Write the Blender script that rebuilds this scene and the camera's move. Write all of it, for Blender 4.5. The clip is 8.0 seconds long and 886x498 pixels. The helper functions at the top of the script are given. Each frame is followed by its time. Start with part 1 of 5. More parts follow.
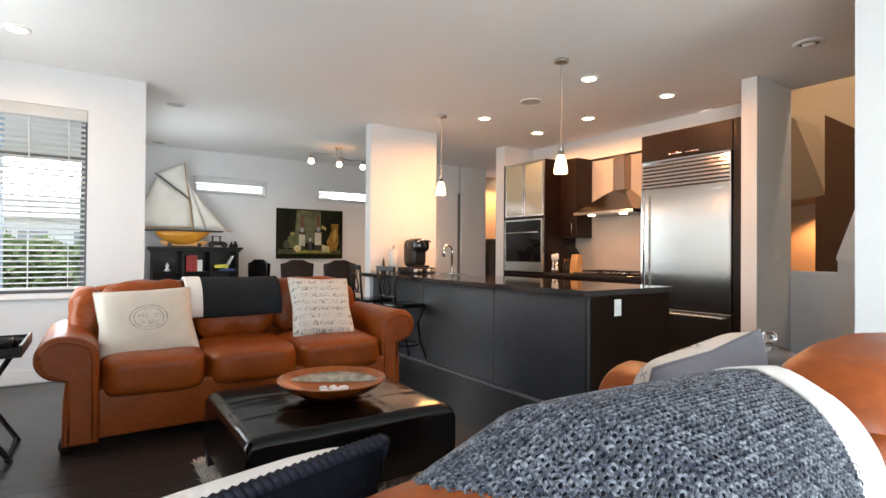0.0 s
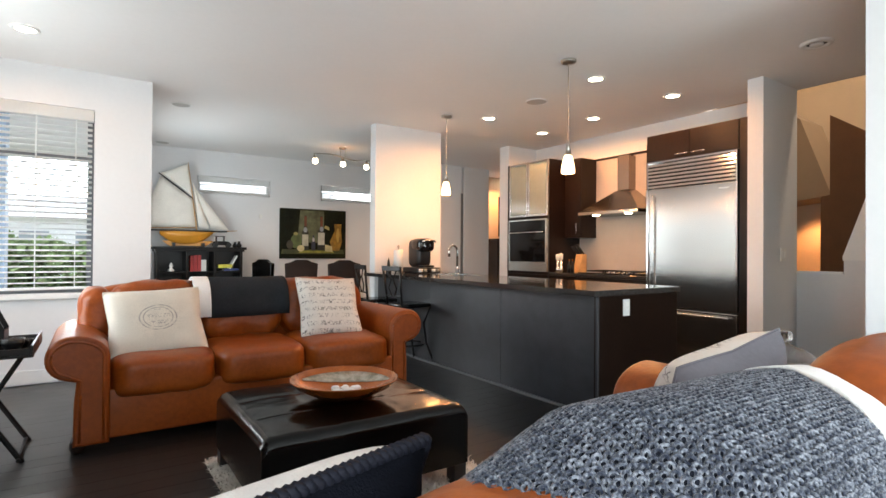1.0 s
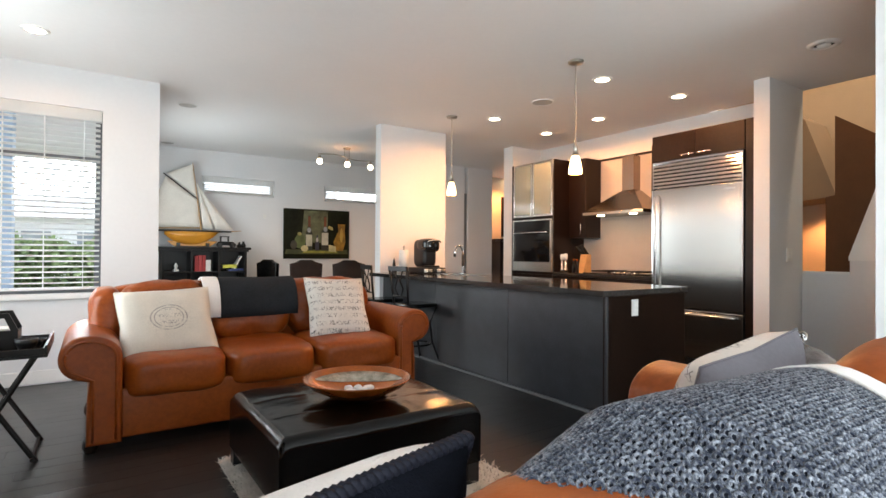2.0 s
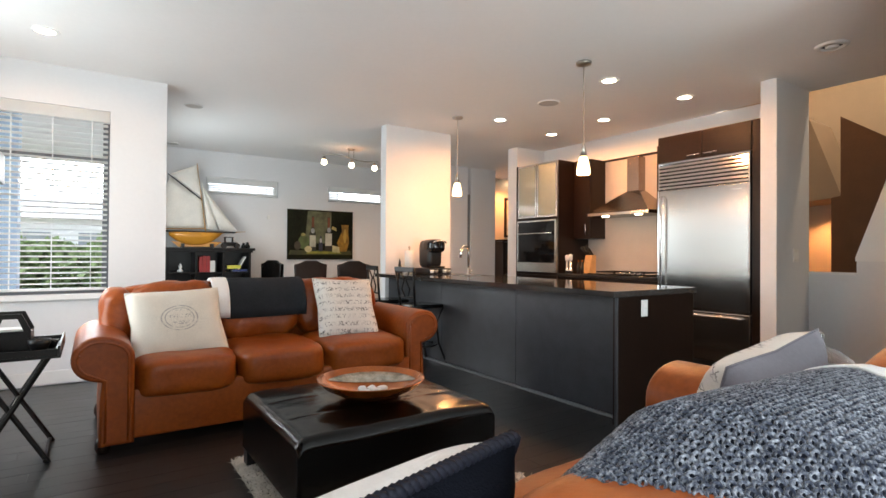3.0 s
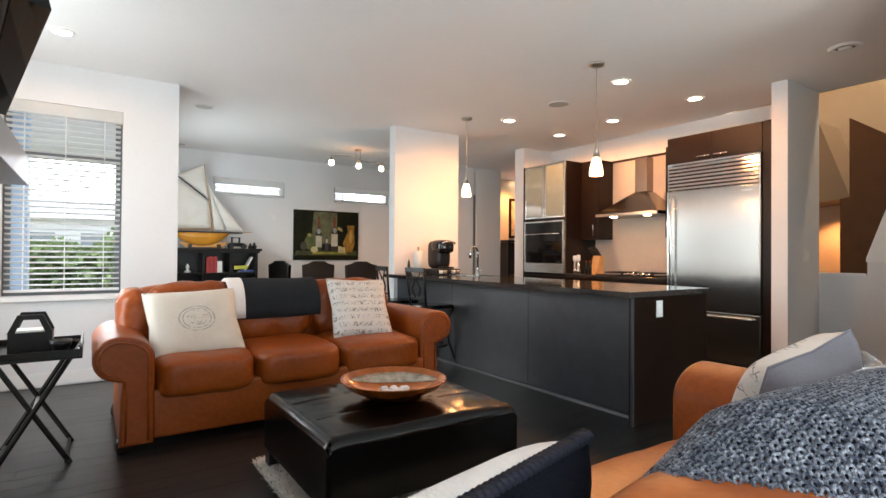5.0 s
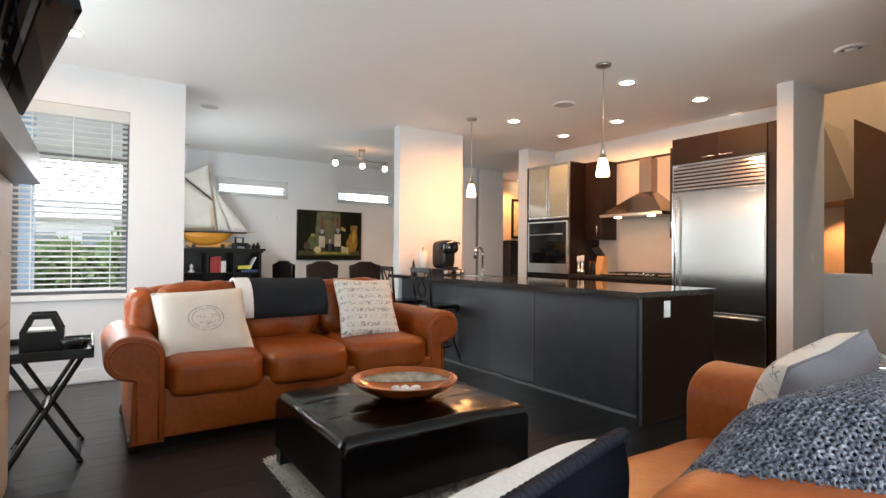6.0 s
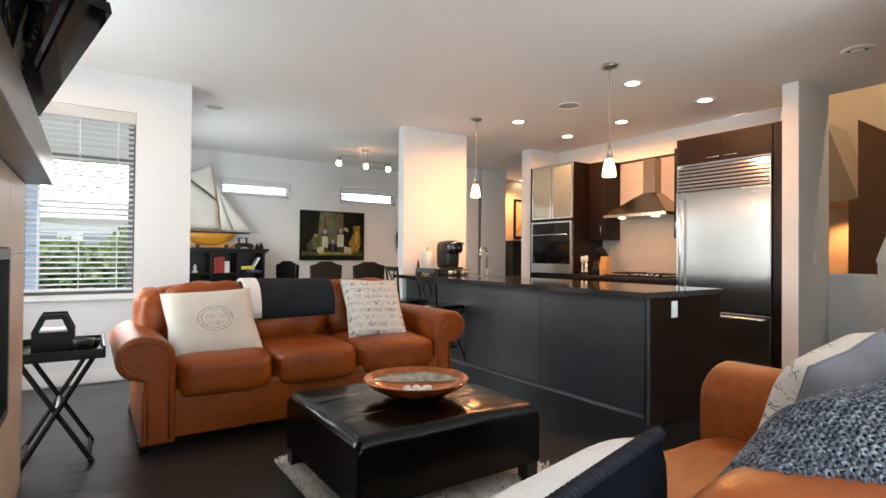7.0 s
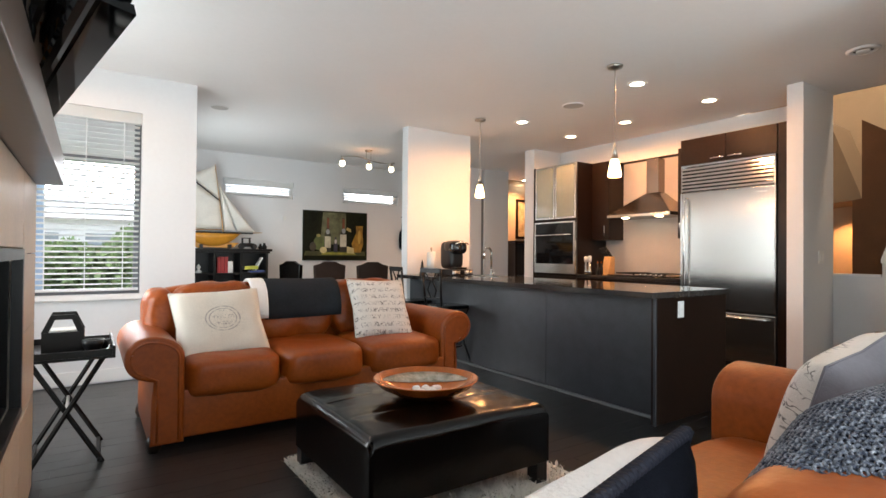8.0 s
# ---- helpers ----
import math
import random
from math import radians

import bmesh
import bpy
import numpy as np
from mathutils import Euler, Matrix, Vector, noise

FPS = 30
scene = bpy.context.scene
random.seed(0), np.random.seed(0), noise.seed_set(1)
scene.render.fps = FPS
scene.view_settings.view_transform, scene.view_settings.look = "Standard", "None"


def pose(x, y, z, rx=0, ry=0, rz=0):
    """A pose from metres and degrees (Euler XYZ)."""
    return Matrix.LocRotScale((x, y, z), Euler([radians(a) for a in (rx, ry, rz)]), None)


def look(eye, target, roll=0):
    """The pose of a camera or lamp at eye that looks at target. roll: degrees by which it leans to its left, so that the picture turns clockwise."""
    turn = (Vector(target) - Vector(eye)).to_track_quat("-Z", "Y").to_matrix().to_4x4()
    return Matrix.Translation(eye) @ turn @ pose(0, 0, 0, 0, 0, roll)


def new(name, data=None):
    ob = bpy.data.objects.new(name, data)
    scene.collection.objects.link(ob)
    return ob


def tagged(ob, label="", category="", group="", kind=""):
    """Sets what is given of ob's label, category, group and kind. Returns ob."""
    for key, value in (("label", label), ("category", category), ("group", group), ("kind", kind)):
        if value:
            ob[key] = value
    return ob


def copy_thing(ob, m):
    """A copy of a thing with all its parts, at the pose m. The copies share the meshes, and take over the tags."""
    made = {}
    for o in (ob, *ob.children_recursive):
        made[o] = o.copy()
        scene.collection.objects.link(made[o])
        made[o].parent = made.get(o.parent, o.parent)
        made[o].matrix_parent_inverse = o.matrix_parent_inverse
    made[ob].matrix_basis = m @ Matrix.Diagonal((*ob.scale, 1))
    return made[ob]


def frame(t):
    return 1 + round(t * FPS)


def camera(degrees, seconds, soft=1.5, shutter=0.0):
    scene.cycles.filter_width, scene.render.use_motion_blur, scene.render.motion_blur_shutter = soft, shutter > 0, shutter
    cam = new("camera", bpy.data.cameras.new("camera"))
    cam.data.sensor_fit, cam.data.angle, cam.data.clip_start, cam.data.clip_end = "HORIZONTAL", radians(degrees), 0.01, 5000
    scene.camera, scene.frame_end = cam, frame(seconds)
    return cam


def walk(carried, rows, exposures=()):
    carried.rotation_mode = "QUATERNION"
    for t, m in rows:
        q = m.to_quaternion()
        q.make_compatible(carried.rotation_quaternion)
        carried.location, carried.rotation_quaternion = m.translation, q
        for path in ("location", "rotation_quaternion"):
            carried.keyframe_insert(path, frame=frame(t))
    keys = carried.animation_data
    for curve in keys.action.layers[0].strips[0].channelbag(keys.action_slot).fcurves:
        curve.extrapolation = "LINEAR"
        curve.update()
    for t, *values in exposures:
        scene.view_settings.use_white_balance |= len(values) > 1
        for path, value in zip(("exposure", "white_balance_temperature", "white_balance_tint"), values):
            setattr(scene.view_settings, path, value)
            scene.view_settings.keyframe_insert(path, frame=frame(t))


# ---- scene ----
cam = camera(80.8, 8.0)
PATH = [
    (0, (0.062, 0.677, 1.142), (1.178, 2.337, 1.158), 0.4),
    (0.5, (0.035, 0.693, 1.142), (1.151, 2.353, 1.158), 0.4),
    (1, (0.008, 0.71, 1.141), (1.125, 2.369, 1.157), 0.4),
    (1.5, (-0.021, 0.721, 1.142), (1.096, 2.38, 1.158), 0.4),
    (3, (-0.115, 0.772, 1.141), (1.004, 2.43, 1.16), 0.4),
    (3.5, (-0.14, 0.786, 1.139), (0.979, 2.443, 1.16), 0.4),
    (4, (-0.164, 0.797, 1.142), (0.956, 2.454, 1.161), 0.4),
    (4.5, (-0.19, 0.813, 1.142), (0.93, 2.469, 1.162), 0.4),
    (6, (-0.271, 0.855, 1.14), (0.851, 2.51, 1.162), 0.5),
    (6.5, (-0.299, 0.868, 1.141), (0.824, 2.523, 1.163), 0.5),
    (7, (-0.326, 0.882, 1.14), (0.798, 2.536, 1.163), 0.5),
    (7.5, (-0.35, 0.893, 1.141), (0.775, 2.547, 1.164), 0.5),
    (8, (-0.37, 0.903, 1.141), (0.754, 2.557, 1.164), 0.5),
]
walk(cam, [(t, look(eye, target, roll)) for t, eye, target, roll in PATH])

# ---- world and large lights ----
scene.view_settings.exposure = 1.33
world = bpy.data.worlds.new("sky")
scene.world = world
world.use_nodes = True
wn = world.node_tree.nodes
sky = wn.new("ShaderNodeTexSky")
sky.sky_type, sky.sun_disc = "NISHITA", False
sky.sun_elevation, sky.sun_rotation = radians(43), radians(-108)
wn["Background"].inputs[1].default_value = 0.12
world.node_tree.links.new(sky.outputs[0], wn["Background"].inputs[0])
sun = new("sun", bpy.data.lights.new("sun", "SUN"))
sun.data.energy, sun.data.angle, sun.data.color = 1.4, radians(12), (1.0, 0.95, 0.88)
sun.matrix_world = look((-9, -3, 9), (0, 0, 0))


def area_lamp(name, eye, target, w, h, watts, colour):
    la = bpy.data.lights.new(name, "AREA")
    la.shape, la.size, la.size_y, la.energy, la.color = "RECTANGLE", w, h, watts, colour
    ob = new(name, la)
    ob.matrix_world = look(eye, target)
    return ob


def spot_lamp(name, eye, target, watts, colour, angle=110, blend=0.6, radius=0.05):
    la = bpy.data.lights.new(name, "SPOT")
    la.energy, la.color, la.spot_size, la.spot_blend, la.shadow_soft_size = watts, colour, radians(angle), blend, radius
    ob = new(name, la)
    ob.matrix_world = look(eye, target)
    return ob


CEIL = 2.738
WARM = (1.0, 0.43, 0.15)
DAY = (0.855, 0.955, 0.985)
# area lamps for daylight by unseen, assumed openings: the two west windows, behind the camera and between fireplace and
# north wall, the south glazed door and the west window of the dining room
area_lamp("daylight_west", (-1.30, -0.95, 1.05), (3.0, 2.4, 2.9), 3.2, 1.2, 72, DAY)
area_lamp("daylight_northwest", (-1.30, 4.9, 1.4), (3.0, 4.7, 1.9), 1.1, 1.9, 17, DAY)
# set low and aimed up, added to lift the ceiling
area_lamp("daylight_south", (2.0, -3.18, 0.65), (2.2, 0.0, 2.9), 2.6, 1.1, 68, DAY)
# fill lamp in a supposed window, added to brighten the dining room
area_lamp("dining_fill_daylight", (0.45, 7.8, 1.45), (2.6, 7.9, 2.1), 1.5, 1.3, 10, DAY)
CANS = [(-0.41, 5.5), (3.79, 3.86), (4.82, 3.75), (3.88, 5.5), (4.87, 4.79), (4.92, 5.68)]
for cx, cy in CANS:
    spot_lamp("downlight_lamp", (cx, cy, CEIL - 0.03), (cx, cy, 0), 22.5 if cx > 0 else 4, WARM, 176, 0.35, 0.06)


# ---- materials ----
def mat(name, colour, rough=0.5, metal=0.0, vary=0.08, scale=6.0, bump=0.0, bump_scale=60.0, coat=0.0, second=None, sheen=0.0, spec=0.5):
    """A surface with slow stains, fine grain and a fine relief."""
    m = bpy.data.materials.new(name)
    m.use_nodes = True
    nt = m.node_tree
    b = nt.nodes["Principled BSDF"]
    b.inputs["Roughness"].default_value = rough
    b.inputs["Metallic"].default_value = metal
    b.inputs["Coat Weight"].default_value = coat
    b.inputs["Specular IOR Level"].default_value = spec
    b.inputs["Coat Roughness"].default_value = 0.15
    b.inputs["Sheen Weight"].default_value = sheen
    co = nt.nodes.new("ShaderNodeTexCoord")
    n1 = nt.nodes.new("ShaderNodeTexNoise")
    n1.inputs["Scale"].default_value, n1.inputs["Detail"].default_value = scale, 5
    n2 = nt.nodes.new("ShaderNodeTexNoise")
    n2.inputs["Scale"].default_value, n2.inputs["Detail"].default_value = scale * 14, 3
    for n in (n1, n2):
        nt.links.new(co.outputs["Object"], n.inputs["Vector"])
    add = nt.nodes.new("ShaderNodeMix")
    add.inputs[0].default_value = 0.4
    nt.links.new(n1.outputs[0], add.inputs[2])
    nt.links.new(n2.outputs[0], add.inputs[3])
    ramp = nt.nodes.new("ShaderNodeValToRGB")
    c2 = second or tuple(min(1, c * (1 + vary)) for c in colour)
    c1 = tuple(c * (1 - vary) for c in colour)
    ramp.color_ramp.elements[0].position, ramp.color_ramp.elements[1].position = 0.35, 0.65
    ramp.color_ramp.elements[0].color, ramp.color_ramp.elements[1].color = (*c1, 1), (*c2, 1)
    nt.links.new(add.outputs[0], ramp.inputs[0])
    nt.links.new(ramp.outputs[0], b.inputs["Base Color"])
    mr = nt.nodes.new("ShaderNodeMapRange")
    mr.inputs[3].default_value, mr.inputs[4].default_value = max(0.02, rough * 0.85), min(1, rough * 1.15)
    nt.links.new(n1.outputs[0], mr.inputs[0])
    nt.links.new(mr.outputs[0], b.inputs["Roughness"])
    if bump:
        n3 = nt.nodes.new("ShaderNodeTexNoise")
        n3.inputs["Scale"].default_value, n3.inputs["Detail"].default_value = bump_scale, 4
        nt.links.new(co.outputs["Object"], n3.inputs["Vector"])
        bp = nt.nodes.new("ShaderNodeBump")
        bp.inputs["Strength"].default_value, bp.inputs["Distance"].default_value = bump, 0.004
        nt.links.new(n3.outputs[0], bp.inputs["Height"])
        nt.links.new(bp.outputs[0], b.inputs["Normal"])
    return m


def glow(name, colour, strength):
    m = bpy.data.materials.new(name)
    m.use_nodes = True
    b = m.node_tree.nodes["Principled BSDF"]
    b.inputs["Base Color"].default_value = (*colour, 1)
    b.inputs["Emission Color"].default_value = (*colour, 1)
    b.inputs["Emission Strength"].default_value = strength
    return m


def glass(name, tint=(1, 1, 1), rough=0.0):
    m = bpy.data.materials.new(name)
    m.use_nodes = True
    b = m.node_tree.nodes["Principled BSDF"]
    b.inputs["Base Color"].default_value = (*tint, 1)
    b.inputs["Transmission Weight"].default_value = 1.0
    b.inputs["Roughness"].default_value = rough
    b.inputs["IOR"].default_value = 1.45
    return m


WALL = mat("wall_paint", (0.72, 0.725, 0.735), 0.7, vary=0.02, scale=2, bump=0.12, bump_scale=220)
WALLC = mat("ceiling_paint", (0.86, 0.85, 0.84), 0.85, vary=0.015, scale=1.5, bump=0.1, bump_scale=260)
TRIM = mat("white_trim", (0.8, 0.8, 0.79), 0.4, vary=0.02)


def plank_material():
    """Dark stained boards: grain along x, each board of its own tone."""
    m = mat("dark_wood", (0.0135, 0.012, 0.011), 0.3, bump=0.0, spec=0.5)
    nt = m.node_tree
    b = nt.nodes["Principled BSDF"]
    ge = nt.nodes.new("ShaderNodeNewGeometry")
    mp = nt.nodes.new("ShaderNodeMapping")
    mp.inputs["Scale"].default_value = (0.7, 26, 1)
    nt.links.new(ge.outputs["Position"], mp.inputs[0])
    n = nt.nodes.new("ShaderNodeTexNoise")
    n.inputs["Scale"].default_value, n.inputs["Detail"].default_value, n.inputs["Distortion"].default_value = 2.0, 6, 0.6
    nt.links.new(mp.outputs[0], n.inputs["Vector"])
    oi = nt.nodes.new("ShaderNodeObjectInfo")
    ad = nt.nodes.new("ShaderNodeMath")
    ad.operation, ad.inputs[1].default_value = "MULTIPLY_ADD", 0.45
    nt.links.new(oi.outputs["Random"], ad.inputs[0])
    nt.links.new(n.outputs[0], ad.inputs[2])
    r = nt.nodes.new("ShaderNodeValToRGB")
    r.color_ramp.elements[0].position, r.color_ramp.elements[0].color = 0.35, (0.0085, 0.0082, 0.0082, 1)
    r.color_ramp.elements[1].position, r.color_ramp.elements[1].color = 1.0, (0.019, 0.0178, 0.0170, 1)
    nt.links.new(ad.outputs[0], r.inputs[0])
    nt.links.new(r.outputs[0], b.inputs["Base Color"])
    return m


FLOOR = plank_material()
LEATHER = mat("tan_leather", (0.212, 0.0415, 0.0038), 0.38, vary=0.12, scale=2.6, bump=0.22, bump_scale=55, second=(0.285, 0.064, 0.0075), spec=0.3)
BLACKL = mat("black_leather", (0.0025, 0.0022, 0.0021), 0.18, vary=0.3, bump=0.14, bump_scale=38, spec=0.27)
ESPRESSO = mat("espresso_wood", (0.0115, 0.0058, 0.0038), 0.35, vary=0.3, scale=3, bump=0.1, bump_scale=80, spec=0.22)
CHARCOAL = mat("charcoal_laminate", (0.034, 0.0365, 0.042), 0.42, vary=0.2, scale=9, bump=0.1, bump_scale=120, spec=0.45)
QUARTZ = mat("dark_quartz", (0.035, 0.033, 0.032), 0.08, vary=0.25, scale=40)
STEEL = mat("brushed_steel", (0.62, 0.61, 0.59), 0.25, 1.0, vary=0.05, scale=8)
CHROME = mat("chrome", (0.75, 0.75, 0.75), 0.12, 1.0, vary=0.03)
BLACK = mat("black_plastic", (0.01, 0.01, 0.011), 0.35, vary=0.2, spec=0.35)
IRON = mat("black_iron", (0.008, 0.0075, 0.0075), 0.4, vary=0.3, spec=0.25)
LINEN = mat("cream_linen", (0.62, 0.57, 0.50), 0.9, vary=0.06, scale=8, bump=0.4, bump_scale=300, spec=0.15)
WHITEF = mat("white_fleece", (0.75, 0.73, 0.71), 0.95, vary=0.05, bump=0.8, bump_scale=120, spec=0.15)
NAVY = mat("navy_cotton", (0.004, 0.0045, 0.007), 0.85, vary=0.25, bump=0.5, bump_scale=260, spec=0.03)
CORD = mat("navy_cord", (0.0055, 0.006, 0.0115), 0.75, vary=0.25, spec=0.2)
GREYF = mat("grey_fleece", (0.022, 0.025, 0.029), 0.95, vary=0.2, bump=0.6, bump_scale=150, spec=0.1)
TILE = mat("cream_stone_tile", (0.50, 0.44, 0.36), 0.45, vary=0.12, scale=5)
BROWN = mat("brown_paint", (0.16, 0.075, 0.035), 0.55, vary=0.1)
BEIGE = mat("beige_paint", (0.62, 0.5, 0.37), 0.7, vary=0.03)


# ---- builders ----
HOME = {}


def thing(name, at, label, category, group="", kind=""):
    ob = new(name)
    ob.empty_display_size = 0.1
    ob.location = at
    HOME[ob] = Vector(at)
    return tagged(ob, label, category, group, kind)


def mesh_of(bm, name, material, origin=(0, 0, 0), smooth=False):
    me = bpy.data.meshes.new(name)
    bm.normal_update()
    for v in bm.verts:
        v.co -= Vector(origin)
    if smooth:
        for f in bm.faces:
            f.smooth = smooth is True or abs(f.normal.y) < 0.9
    bm.to_mesh(me)
    bm.free()
    for m in material if isinstance(material, (list, tuple)) else [material]:
        me.materials.append(m)
    return me


def part(name, bm, material, parent, label="", smooth=False):
    """One mesh, given in world metres, under a thing or a part."""
    home = HOME[parent]
    ob = new(name, mesh_of(bm, name, material, home, smooth))
    ob.parent = parent
    HOME[ob] = home
    return tagged(ob, label)


def solo(name, bm, material, label="", category="", group="", kind="", smooth=False):
    """A thing of one mesh; its origin lies at the middle of its base."""
    xs, ys, zs = zip(*[v.co for v in bm.verts])
    at = Vector(((min(xs) + max(xs)) / 2, (min(ys) + max(ys)) / 2, min(zs)))
    ob = new(name, mesh_of(bm, name, material, at, smooth))
    ob.location = at
    HOME[ob] = at
    return tagged(ob, label, category, group, kind)


def box(a, b, bevel=0.0, bm=None, seg=2):
    """A block from corner a to corner b."""
    made = bmesh.new()
    lo, hi = [min(p, q) for p, q in zip(a, b)], [max(p, q) for p, q in zip(a, b)]
    bmesh.ops.create_cube(made, size=1)
    for v in made.verts:
        v.co = [l + (c + 0.5) * (h - l) for c, l, h in zip(v.co, lo, hi)]
    if bevel:
        bmesh.ops.bevel(made, geom=made.edges[:], offset=bevel, segments=seg, affect="EDGES", profile=0.6)
    return merge(bm, made)


def merge(bm, made, m=None):
    if m is not None:
        made.transform(m)
    if bm is None:
        return made
    me = bpy.data.meshes.new("t")
    made.to_mesh(me)
    made.free()
    bm.from_mesh(me)
    bpy.data.meshes.remove(me)
    return bm


def boxes(*pairs, bevel=0.0):
    bm = bmesh.new()
    for a, b in pairs:
        box(a, b, bevel, bm)
    return bm


def puff(centre, half, p=4.0, n=14, wrinkle=0.0, freq=6.0, turn=None, bm=None):
    """A soft rounded block."""
    made = bmesh.new()
    bmesh.ops.create_cube(made, size=2)
    bmesh.ops.subdivide_edges(made, edges=made.edges[:], cuts=n - 1, use_grid_fill=True)
    for v in made.verts:
        c = Vector([math.sin(q * math.pi / 2) for q in v.co])
        r = (abs(c.x) ** p + abs(c.y) ** p + abs(c.z) ** p) ** (1 / p)
        c /= r
        w = Vector([q * h for q, h in zip(c, half)])
        if wrinkle:
            w += c.normalized() * wrinkle * (noise.noise((w + Vector(centre)) * freq) + 0.5 * noise.noise((w + Vector(centre)) * freq * 2.7))
        v.co = w
    made.transform(Matrix.Translation(centre) @ (turn.to_4x4() if turn else Matrix()))
    return merge(bm, made)


def tube(points, radius, sides=8, bm=None, cap=True):
    """A round bar through points; radius is a number or one for each point."""
    made = bmesh.new()
    pts = [Vector(p) for p in points]
    rr = radius if isinstance(radius, (list, tuple)) else [radius] * len(pts)
    rings = []
    for i, p in enumerate(pts):
        d = (pts[min(i + 1, len(pts) - 1)] - pts[max(i - 1, 0)]).normalized()
        up = Vector((0, 0, 1)) if abs(d.z) < 0.95 else Vector((1, 0, 0))
        u = d.cross(up).normalized()
        w = d.cross(u).normalized()
        rings.append([made.verts.new(p + rr[i] * (math.cos(2 * math.pi * k / sides) * u + math.sin(2 * math.pi * k / sides) * w)) for k in range(sides)])
    for a, b in zip(rings, rings[1:]):
        for k in range(sides):
            made.faces.new((a[k], a[(k + 1) % sides], b[(k + 1) % sides], b[k]))
    if cap:
        made.faces.new(rings[0][::-1])
        made.faces.new(rings[-1])
    bmesh.ops.recalc_face_normals(made, faces=made.faces[:])
    return merge(bm, made)


def lathe(profile, at=(0, 0, 0), sides=32, bm=None):
    """A turned shape: profile of (radius, height)."""
    made = bmesh.new()
    rings = []
    for r, z in profile:
        if r < 1e-5:
            rings.append([made.verts.new((0, 0, z))])
        else:
            rings.append([made.verts.new((r * math.cos(2 * math.pi * k / sides), r * math.sin(2 * math.pi * k / sides), z)) for k in range(sides)])
    for a, b in zip(rings, rings[1:]):
        for k in range(sides):
            q = [a[k % len(a)], a[(k + 1) % sides % len(a)], b[(k + 1) % sides % len(b)], b[k % len(b)]]
            q = list(dict.fromkeys(q))
            if len(q) > 2:
                made.faces.new(q)
    bmesh.ops.recalc_face_normals(made, faces=made.faces[:])
    made.transform(Matrix.Translation(at))
    return merge(bm, made)


def prism(outline, axis, lo, hi, bevel=0.0, bm=None, seg=2):
    """A flat outline of (u, v) drawn out along an axis from lo to hi."""
    made = bmesh.new()
    put = {"x": lambda u, v, w: (w, u, v), "y": lambda u, v, w: (u, w, v), "z": lambda u, v, w: (u, v, w)}[axis]
    a = [made.verts.new(put(u, v, lo)) for u, v in outline]
    b = [made.verts.new(put(u, v, hi)) for u, v in outline]
    made.faces.new(a)
    made.faces.new(b[::-1])
    for i in range(len(a)):
        j = (i + 1) % len(a)
        made.faces.new((a[j], a[i], b[i], b[j]))
    bmesh.ops.recalc_face_normals(made, faces=made.faces[:])
    if bevel:
        bmesh.ops.bevel(made, geom=made.edges[:] if len(outline) < 12 else [e for e in made.edges if any(len(f.verts) == len(outline) for f in e.link_faces)], offset=bevel, segments=seg, affect="EDGES", profile=0.6)
    return merge(bm, made)



